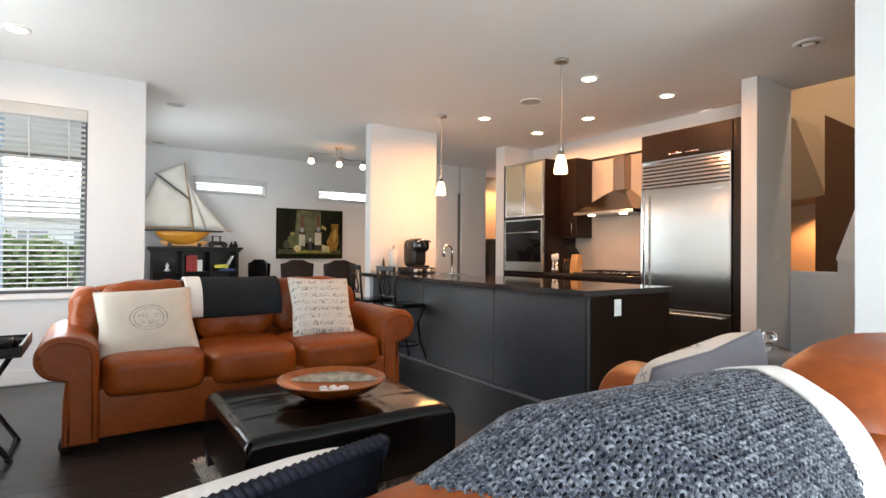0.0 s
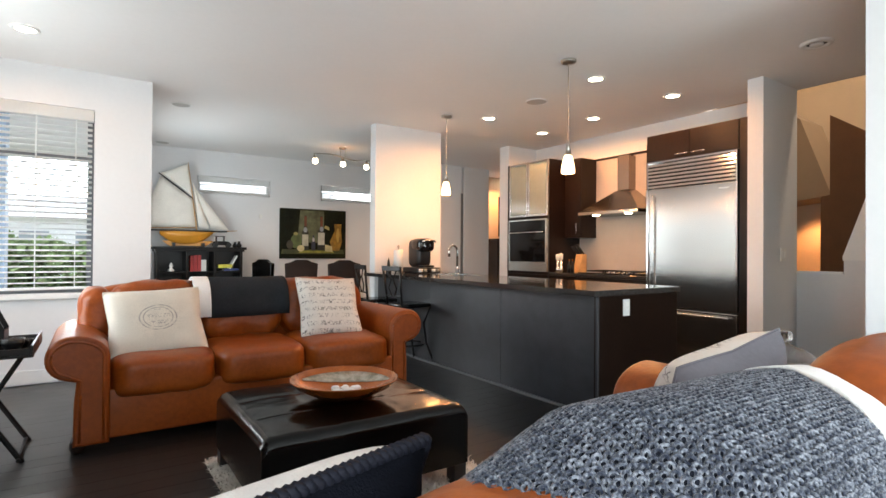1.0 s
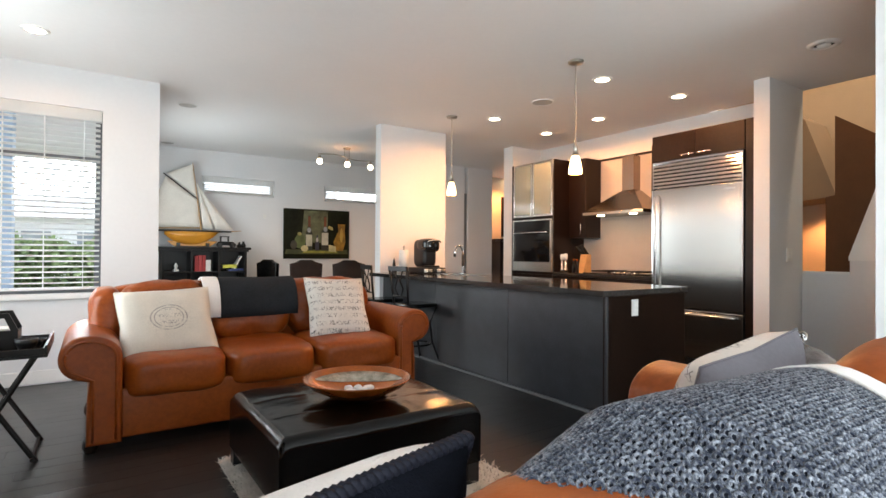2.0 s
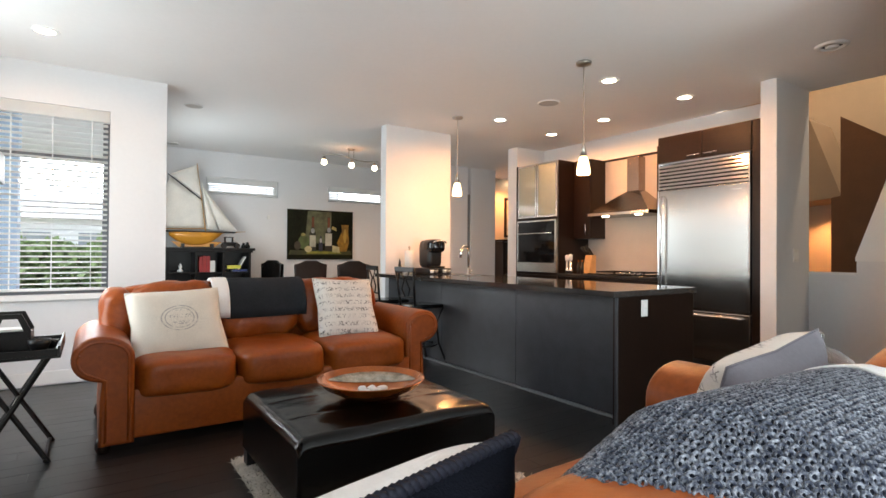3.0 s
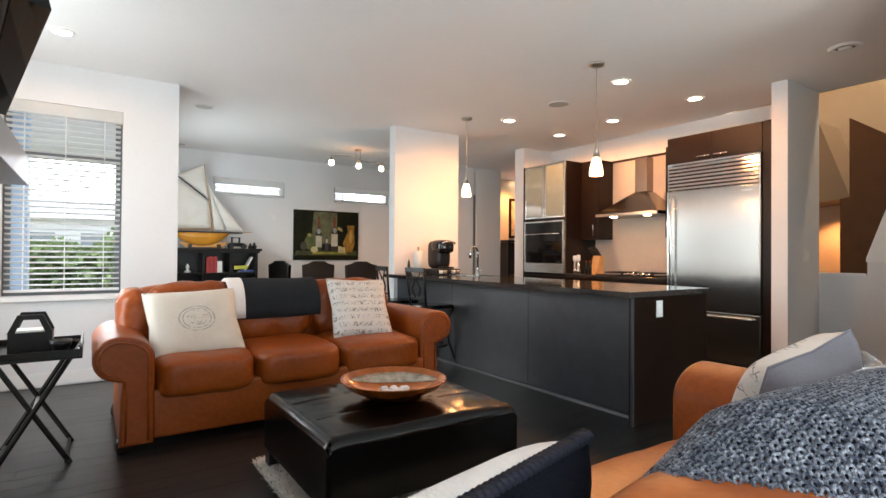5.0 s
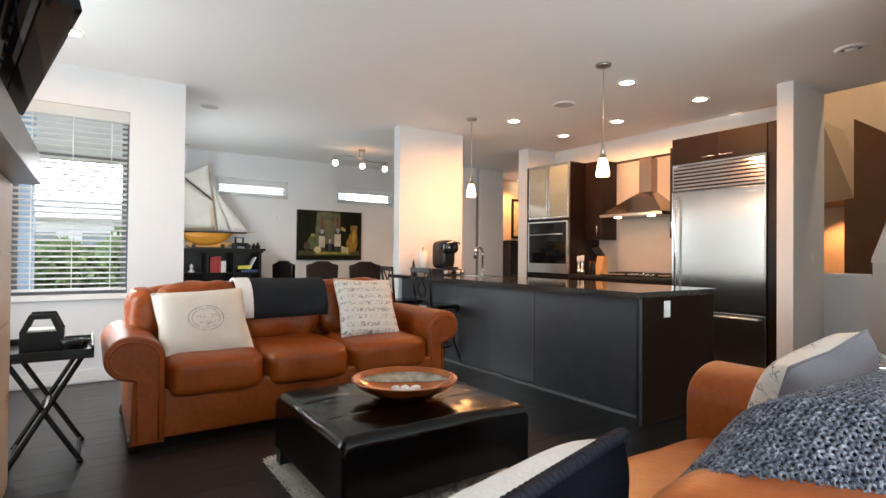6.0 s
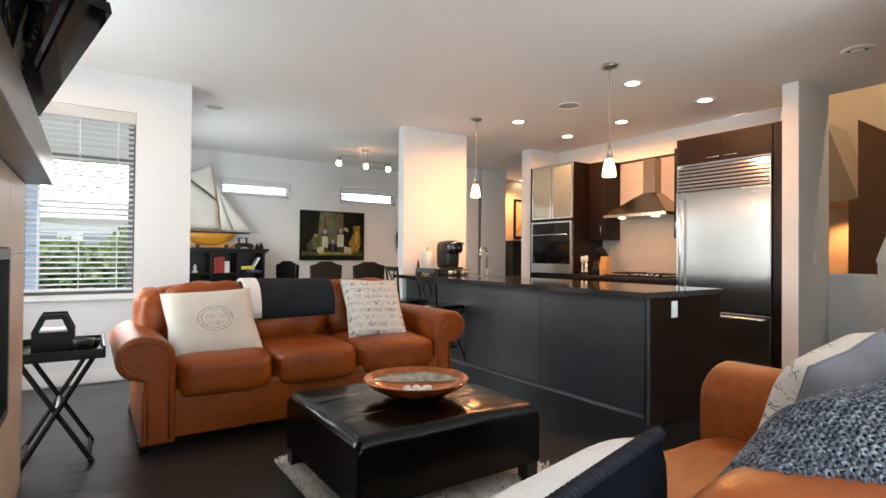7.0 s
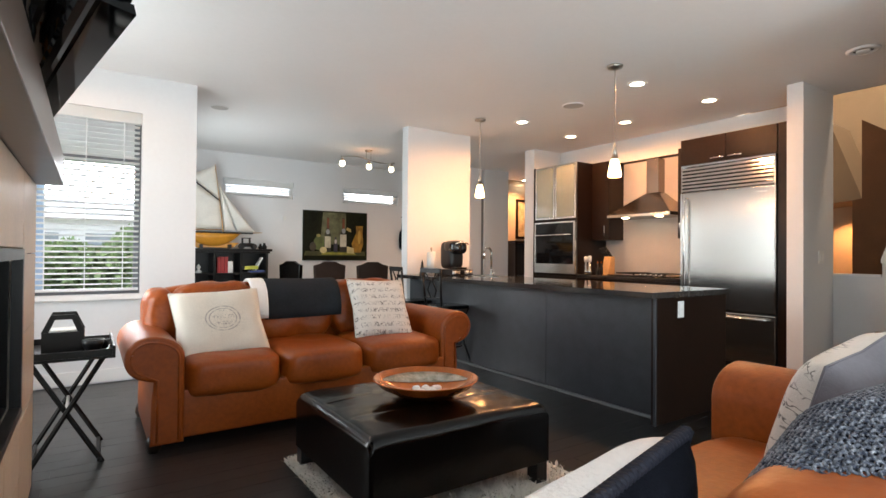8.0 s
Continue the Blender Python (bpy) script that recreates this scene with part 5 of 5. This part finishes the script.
BX, BY = 1.07, 3.17
bw = thing("bowl", (BX, BY, 0.415), "large shallow copper lacquer bowl with shell inlay", "bowl")
part("shell", lathe([(0, 0.419), (0.09, 0.419), (0.15, 0.432), (0.235, 0.475), (0.266, 0.508), (0.271, 0.512), (0.264, 0.513), (0.225, 0.482), (0.16, 0.452), (0.10, 0.438), (0, 0.434)], (BX, BY, 0), 48), COPPER, bw, smooth=True)
bm = bmesh.new()
rows = []
for f in (0.0, 0.35, 0.7, 1.0):
    row = []
    for k in range(31):
        a, r = radians(-15 + 5 * k), 0.232 - 0.085 * f * max(0.02, math.sin(math.pi * k / 30)) ** 0.6
        z = 0.452 + (r - 0.16) * 0.46 if r > 0.16 else 0.438 + (r - 0.10) * 0.234
        row.append(bm.verts.new((BX + r * math.cos(a), BY + r * math.sin(a), z + 0.002)))
    rows.append(row)
for a, b in zip(rows, rows[1:]):
    for k in range(30):
        bm.faces.new((a[k], a[k + 1], b[k + 1], b[k]))
geo = bmesh.ops.extrude_face_region(bm, geom=bm.faces[:])
for v in geo["geom"]:
    if isinstance(v, bmesh.types.BMVert):
        v.co.z += 0.002
bmesh.ops.recalc_face_normals(bm, faces=bm.faces[:])
part("inlay", bm, SHELL, bw, "mottled pale inlay on the inner wall", smooth=True)
for k, (dx, dy, r) in enumerate(((-0.05, -0.03, 0.026), (0.0, -0.05, 0.03), (0.05, -0.02, 0.028), (0.01, 0.02, 0.024), (-0.03, 0.04, 0.022))):
    sl = thing("seashell", (BX + dx, BY + dy, 0.437), "small white seashell lying in the copper bowl", "seashell", "shells in the bowl")
    part("shell_body", puff((BX + dx, BY + dy, 0.437 + r * 0.55), (r, r * 0.75, r * 0.55), 2.2, 6, 0.006, 40), WHITEB, sl, smooth=True)

rng = random.Random(7)
bm = bmesh.new()
for k in range(9000):
    if k < 5200:
        x, y = 0.52 + 0.35 * rng.random() ** 1.3, rng.uniform(2.5, 3.72)
    else:
        x, y = rng.uniform(0.52, 1.72), rng.uniform(2.35, 3.72)
    q = rng.uniform(0, 6.28)
    ln, w = rng.uniform(0.02, 0.045), 0.0035
    d = Vector((math.cos(q), math.sin(q), 0))
    sd = Vector((-d.y, d.x, 0)) * w
    p = Vector((x, y, 0.012))
    m1 = p + d * ln * 0.4 + Vector((0, 0, 0.022))
    m2 = p + d * ln + Vector((0, 0, 0.026))
    a, b, c, e, f = (bm.verts.new(v) for v in (p - sd, p + sd, m1 + sd, m1 - sd, m2))
    bm.faces.new((a, b, c, e))
    bm.faces.new((e, c, f))
box((0.53, 2.35, 0.0), (1.72, 3.71, 0.014), 0.004, bm)
solo("shag_rug", bm, RUGM, "cream shaggy rug under the ottoman", "rug")

# ---- tray table ----
tt = thing("tray_table", (-0.465, 4.5, 0), "black folding tray table with crossed legs", "side table")
part("tray", boxes(((-0.675, 4.20, 0.575), (-0.245, 4.78, 0.59)), ((-0.675, 4.20, 0.59), (-0.662, 4.78, 0.64)), ((-0.258, 4.20, 0.59), (-0.245, 4.78, 0.64)), ((-0.662, 4.20, 0.59), (-0.258, 4.213, 0.625)), ((-0.662, 4.767, 0.59), (-0.258, 4.78, 0.625)), bevel=0.003), IRON, tt)
for y in (4.27, 4.72):
    o = 0.016 if y < 4.5 else -0.016
    part("leg", tube([(-0.625, y, 0.0), (-0.295, y, 0.58)], 0.014, 6), IRON, tt)
    part("leg", tube([(-0.295, y + 2 * o, 0.0), (-0.625, y + 2 * o, 0.58)], 0.014, 6), IRON, tt)
for x, z in ((-0.610, 0.02), (-0.310, 0.02)):
    part("stretcher", tube([(x, 4.27, z), (x, 4.72, z)], 0.01, 6), IRON, tt)
part("pivot", tube([(-0.460, 4.26, 0.29), (-0.460, 4.73, 0.29)], 0.008, 6), NICKEL, tt)
cd = thing("wooden_caddy", (-0.48, 4.48, 0.59), "dark wooden caddy with cut-out handles", "caddy")
part("tray_base", boxes(((-0.565, 4.40, 0.592), (-0.395, 4.56, 0.602)), ((-0.575, 4.40, 0.602), (-0.565, 4.56, 0.70)), ((-0.395, 4.40, 0.602), (-0.385, 4.56, 0.70)), bevel=0.002), IRON, cd)
for y in (4.385, 4.56):
    part("end_panel", boxes(((-0.575, y, 0.592), (-0.385, y + 0.014, 0.705)), ((-0.505, y + 0.001, 0.775), (-0.455, y + 0.013, 0.798))), IRON, cd)
    part("handle", boxes(((-0.535, y, 0.773), (-0.425, y + 0.014, 0.80)), bevel=0.003), IRON, cd)
    part("handle_slope", prism([(-0.578, 0.703), (-0.545, 0.703), (-0.512, 0.785), (-0.535, 0.80)], "y", y + 0.001, y + 0.013), IRON, cd)
    part("handle_slope", prism([(-0.382, 0.703), (-0.415, 0.703), (-0.448, 0.785), (-0.425, 0.80)], "y", y + 0.001, y + 0.013), IRON, cd)
part("napkins", box((-0.55, 4.41, 0.604), (-0.41, 4.55, 0.715), 0.006), WHITEB, cd)
for x, y, r in ((-0.345, 4.36, 0.05), (-0.30, 4.48, 0.035)):
    tp = thing("dark_teacup", (x, y, 0.59), "dark glazed cup on the tray", "cup")
    part("cup", lathe([(0, 0.592), (r * 0.6, 0.592), (r, 0.60 + r * 0.7), (r * 1.05, 0.59 + r * 1.4), (r * 0.95, 0.59 + r * 1.4), (r * 0.5, 0.60), (0, 0.60)], (x, y, 0), 20), BLACK, tp, smooth=True)
    part("ear", tube([(x + r + 0.02 * math.sin(a), y, 0.59 + r * 0.8 - 0.02 * math.cos(a)) for a in [k * math.pi / 6 for k in range(7)]], 0.005, 6), BLACK, tp, smooth=True)

# ---- fireplace and television ----
fp = thing("fireplace", (-0.9, 2.6, 0), "stone tiled fireplace with a taupe mantel shelf", "fireplace")
part("core", boxes(((-1.255, 1.0, 0), (-0.62, 2.3, 2.73)), ((-1.255, 3.56, 0), (-0.62, 4.14, 2.73)), ((-1.255, 2.3, 0), (-0.62, 3.56, 0.52)), ((-1.255, 2.3, 1.13), (-0.62, 3.56, 2.73)), ((-1.255, 2.3, 0.52), (-1.1, 3.56, 1.13))), TILE, fp)
part("firebox_lining", boxes(((-1.1, 2.302, 0.522), (-1.09, 3.558, 1.128)), ((-1.09, 2.302, 0.522), (-0.63, 3.558, 0.53)), ((-1.09, 3.55, 0.53), (-0.63, 3.558, 1.128)), ((-1.09, 2.302, 0.53), (-0.63, 2.31, 1.128)), ((-1.09, 2.31, 1.12), (-0.63, 3.55, 1.128))), IRON, fp)
part("surround", boxes(((-0.62, 3.52, 0.50), (-0.583, 3.56, 1.15)), ((-0.62, 2.28, 0.50), (-0.583, 2.32, 1.15)), ((-0.62, 2.32, 1.11), (-0.583, 3.52, 1.15)), ((-0.62, 2.32, 0.50), (-0.583, 3.52, 0.53))), BLACK, fp, "black metal surround")
for k in range(4):
    part("log", tube([(-0.95 + 0.06 * k, 2.6 + 0.05 * k, 0.57 + 0.04 * (k % 2)), (-0.85 + 0.03 * k, 3.35 - 0.08 * k, 0.58 + 0.05 * (k % 2))], 0.045, 10), WOODL, fp, smooth=True)
for y0, y1, z0, z1 in [(3.565, 4.145, a, b) for a, b in ((0.0, 0.45), (0.454, 0.80), (0.804, 1.13), (1.134, 1.468))] + [(3.1, 3.56, 0.0, 0.24), (3.1, 3.56, 0.244, 0.495), (2.3, 3.095, 0.0, 0.24), (2.3, 3.095, 0.244, 0.495), (2.3, 3.56, 1.155, 1.468)] + [(1.0, 2.27, a, b) for a, b in ((0.0, 0.7), (0.704, 1.468))]:
    part("tile", box((-0.62, y0, z0), (-0.588, y1 - 0.004, z1), 0.003), TILE, fp)
part("mantel", box((-0.62, 1.0, 1.472), (-0.48, 4.165, 1.615), 0.004), MANTEL, fp, "taupe mantel shelf")
part("upper_panel", box((-0.62, 1.0, 1.617), (-0.612, 4.14, 2.73)), WALL, fp, "white painted chimney breast")
tv = new("television")
HOME[tv] = Vector((0, 0, 0))
tagged(tv, "black flat television on a swivel wall mount", "television")
part("cabinet", box((-0.62, -0.045, 0), (0.62, 0.05, 0.72), 0.02), GLOSSB, tv)
part("back_hump", box((-0.40, 0.05, 0.2), (0.40, 0.062, 0.6), 0.005), GLOSSB, tv)
part("screen", box((-0.585, -0.049, 0.035), (0.585, -0.045, 0.69)), OVENG, tv)
part("speaker_bar", prism([(-0.05, -0.022), (0.015, -0.012), (0.015, 0.0), (-0.045, 0.0)], "x", -0.6, 0.6), GLOSSB, tv)
for o in (-0.2, 0.2):
    part("mount_rail", box((o - 0.02, 0.075, 0.1), (o + 0.02, 0.095, 0.55)), IRON, tv)
part("mount_arm", boxes(((-0.04, 0.07, 0.28), (0.04, 0.2, 0.36)), ((-0.18, 0.06, 0.12), (0.18, 0.075, 0.16)), ((-0.18, 0.06, 0.46), (0.18, 0.075, 0.5)), ((-0.1, 0.2, 0.18), (0.1, 0.23, 0.46))), IRON, tv)
rng = random.Random(11)
for k in range(16):
    x = rng.uniform(-0.3, 0.42)
    dz = rng.uniform(0.05, 0.2)
    pts = [(x + 0.16 * q / 8 + 0.03 * math.sin(q * 1.7 + k), 0.09 + 0.012 * (k % 5) + 0.02 * math.sin(q * 1.1 + k), 0.20 - (dz + 0.10) * math.sin(q * math.pi / 8)) for q in range(9)]
    part("cable", tube(pts, rng.choice((0.004, 0.006, 0.008)), 6), (BLACK, WHITEPL, BLACK, YELLOW, BLACK, NICKEL)[k % 6], tv, smooth=True)
tv.matrix_world = pose(-0.44, 2.80, 1.68, 0, 0, 99.5)

# ---- loveseat with throw and cushions ----
ls = thing("loveseat", (1.0, 1.6, 0), "tan leather loveseat seen over its back", "sofa")
part("base", box((-0.12, 1.08, 0.09), (1.72, 1.93, 0.33), 0.02, seg=3), LEATHER, ls, smooth=True)
for x0, x1 in ((-0.12, 0.80), (0.805, 1.69)):
    part("seat_cushion", puff(((x0 + x1) / 2, 1.62, 0.40), ((x1 - x0) / 2, 0.34, 0.09), 5.5, 20, 0.006, 5), LEATHER, ls, smooth=True)
part("back_frame", puff((0.90, 1.05, 0.46), (0.80, 0.09, 0.37), 6, 20, 0.004, 4), LEATHER, ls, smooth=True)
part("back_cushion", puff((0.60, 1.122, 0.65), (0.385, 0.162, 0.229), 4.5, 24, 0.006, 5), LEATHER, ls, smooth=True)
part("back_cushion", puff((1.525, 1.10, 0.69), (0.335, 0.15, 0.270), 3.4, 24, 0.010, 5), LEATHER, ls, smooth=True)
rolled_arm(1.69, 2.01, 1.10, 2.03, 0.71, 1, ls)
for fx in (-0.05, 1.85):
    for fy in (1.15, 1.88):
        bun_foot(fx, fy, ls)

kt = thing("knit_throw", (0.68, 1.1, 0.5), "chunky grey knit throw with white fleece underside", "blanket")


KP = [(0.925, 0.50), (0.925, 0.58), (0.925, 0.66)] + [(1.12 - (0.195 if k < 18 else 0.172) * math.cos(math.pi * k / 36), 0.735 + 0.185 * math.sin(math.pi * k / 36) ** 0.6) for k in range(37)] + [(1.297, 0.66), (1.302, 0.58), (1.307, 0.5)]


def throw_left(y):
    return min(0.54, 0.385 + 0.47 * max(0.0, 1.2 - y))


def throw_seam(y):
    return 1.07 - 0.85 * max(0.0, 1.15 - y)


def throw_rim(y):
    return 1.155 - 0.80 * max(0.0, 1.15 - y)


def throw_point(x, y, z, u):
    hump = 0.026 * math.sin(math.pi * min(1, 0.1 + u * 0.85)) ** 0.7 - 0.052 * max(0.0, 1 - u * 4.5)
    return Vector((x, y, z + hump + 0.008 * noise.noise((x * 5, y * 7, z * 5))))


def throw_sheet(x_from, x_to, lift, material, title, nx):
    """Cloth laid over the back between two edges."""
    bm = bmesh.new()
    g = []
    for y, z in KP:
        row = []
        for i in range(nx + 1):
            x = x_from(y) + (x_to(y) - x_from(y)) * i / nx
            p = throw_point(x, y, z, (x - throw_left(y)) / (throw_rim(y) - throw_left(y)))
            p.z += lift + 0.002 * noise.noise((x * 60, y * 60, z * 60))
            row.append(bm.verts.new(p))
        g.append(row)
    for a, b in zip(g, g[1:]):
        for i in range(nx):
            bm.faces.new((a[i], a[i + 1], b[i + 1], b[i]))
    bm.normal_update()
    geo = bmesh.ops.extrude_face_region(bm, geom=bm.faces[:])
    for v in geo["geom"]:
        if isinstance(v, bmesh.types.BMVert):
            v.co -= v.normal * 0.006 if v.normal.z > 0 else v.normal * -0.006
    bmesh.ops.recalc_face_normals(bm, faces=bm.faces[:])
    return part(title, bm, material, kt, smooth=True)


throw_sheet(lambda y: throw_left(y) + 0.004, throw_seam, 0.0, KNIT, "knit_ground", 50)
throw_sheet(lambda y: throw_seam(y) - 0.006, throw_rim, 0.010, WHITEF, "fleece_border", 10)


def knit_loops():
    """Rows of staggered yarn loops standing on the throw's ground."""
    rng = random.Random(21)
    run = [0.0]
    for (y0, z0), (y1, z1) in zip(KP, KP[1:]):
        run.append(run[-1] + math.hypot(y1 - y0, z1 - z0))

    def along(d):
        k = max(i for i in range(len(run) - 1) if run[i] <= d)
        f = (d - run[k]) / (run[k + 1] - run[k])
        return KP[k][0] + f * (KP[k + 1][0] - KP[k][0]), KP[k][1] + f * (KP[k + 1][1] - KP[k][1])

    def spot(x, d):
        y, z = along(min(max(d, 0.0), run[-1] - 1e-6))
        return throw_point(x, y, z, (x - throw_left(y)) / (throw_rim(y) - throw_left(y)))

    verts, faces = [], []
    pitch, rise, sides, turns = 0.0122, 0.0088, 4, 8
    d, row = 0.004, 0
    while d < run[-1] - 0.03:
        y, z = along(d)
        x = throw_left(y) - 0.004 + (0.5 * pitch if row % 2 else 0)
        while x < throw_seam(y) - 0.006:
            c = spot(x, d)
            ex = (spot(x + 0.006, d) - c).normalized()
            es = (spot(x, d + 0.006) - spot(x, d - 0.006)).normalized()
            up = ex.cross(es).normalized()
            if up.z < 0 and abs(up.z) > 0.3:
                up = -up
            tilt, fat = rng.uniform(-0.35, 0.35), rng.uniform(0.0022, 0.0030)
            ra, rb = pitch * rng.uniform(0.44, 0.54), rise * rng.uniform(0.50, 0.62)
            c = c + up * 0.002 + ex * rng.uniform(-0.0015, 0.0015) + es * rng.uniform(-0.0012, 0.0012)
            base = len(verts)
            for q in range(turns):
                a = 2 * math.pi * q / turns
                out = ex * math.cos(a + tilt) + es * math.sin(a)
                mid = c + ex * ra * math.cos(a + tilt) + es * rb * math.sin(a) + up * (0.0016 * math.sin(a) + 0.0009 * math.cos(2 * a))
                for w in range(sides):
                    h = 2 * math.pi * w / sides
                    verts.append(mid + fat * (math.cos(h) * out + math.sin(h) * up))
            for q in range(turns):
                for w in range(sides):
                    e, f = base + q * sides, base + (q + 1) % turns * sides
                    faces.append((e + w, f + w, f + (w + 1) % sides, e + (w + 1) % sides))
            x += pitch * rng.uniform(0.95, 1.05)
        d += rise
        row += 1
    home = HOME[kt]
    me = bpy.data.meshes.new("knit_loops")
    me.from_pydata([v - home for v in verts], [], faces)
    me.shade_smooth()
    me.materials.append(YARN)
    ob = new("knit_face", me)
    ob.parent = kt
    tagged(ob, "rows of heathered grey yarn loops", kind="stuff")


knit_loops()

pillow("cushion", (0.62, 0.455), 0.18, pose(0.110, 1.385, 0.645, 19, 0, 12) @ pose(0, 0, 0, 0, 0, 180), WHITEF, NAVY, NAVY, "black cushion with white front and twisted cord edge", cord=0.0095)
pillow("cushion", (0.55, 0.48), 0.20, pose(1.535, 1.55, 0.658, 19, -6, 0) @ pose(0, 0, 0, 0, 0, 180), SCRIPT, GREYC, GREYC, "script printed cushion with grey back on the loveseat")

# ---- end table with glass dish ----
et = thing("end_table", (2.35, 1.62, 0), "dark wood end table beside the loveseat", "side table")
part("top", box((2.08, 1.35, 0.60), (2.62, 1.9, 0.635), 0.006), ESPRESSO, et)
for x in (2.12, 2.56):
    for y in (1.4, 1.85):
        part("leg", box((x - 0.02, y - 0.02, 0), (x + 0.02, y + 0.02, 0.60)), ESPRESSO, et)
GX, GY = 2.215, 1.634
gd = thing("glass_dish", (GX, GY, 0.635), "covered cut glass dish with a crystal ball finial", "glass dish")
part("dish", lathe([(0, 0.637), (0.055, 0.637), (0.06, 0.65), (0.11, 0.70), (0.118, 0.735), (0.111, 0.735), (0.10, 0.70), (0.05, 0.655), (0, 0.65)], (GX, GY, 0), 24), CLEAR, gd)
part("rim", tube([(GX + 0.12 * math.cos(a), GY + 0.12 * math.sin(a), 0.737) for a in [k * math.pi / 16 for k in range(33)]], 0.004, 6), CHROME, gd, "bright silvered rim", smooth=True)
part("lid", lathe([(0.118, 0.741), (0.112, 0.752), (0.07, 0.782), (0.022, 0.80), (0.012, 0.81), (0, 0.81), (0, 0.804), (0.06, 0.776), (0.106, 0.748), (0.108, 0.741), (0.118, 0.741)], (GX, GY, 0), 20), CLEAR, gd)
part("finial", puff((GX, GY, 0.832), (0.027, 0.027, 0.024), 2, 3), CLEAR, gd, "faceted crystal ball")


# ---- floor boards, last: one object each where the camera passes ----
def floor_boards():
    rng = random.Random(3)
    rest = bmesh.new()
    wide, gap = 0.125, 0.0016
    k = 0
    y = -3.195
    while y < 12.15:
        x = -1.395
        first = True
        while x < 8.99:
            ln = rng.uniform(0.9, 2.1) * (0.5 if first else 1.0)
            x1 = min(x + ln, 8.995)
            if 8.995 - x1 < 0.4:
                x1 = 8.995
            first = False
            a, b = (x + gap / 2, y + gap / 2, -0.0038), (x1 - gap / 2, y + wide - gap / 2, rng.uniform(-0.0004, 0.0))
            if 1.9 < y < 6.3 and x < 3.3:
                part("board", box(a, b), FLOOR, floor)
            else:
                box(a, b, 0.0, rest)
            x = x1
        y += wide
    ob = part("far_boards", rest, FLOOR, floor)
    tagged(ob, kind="stuff")


floor_boards()
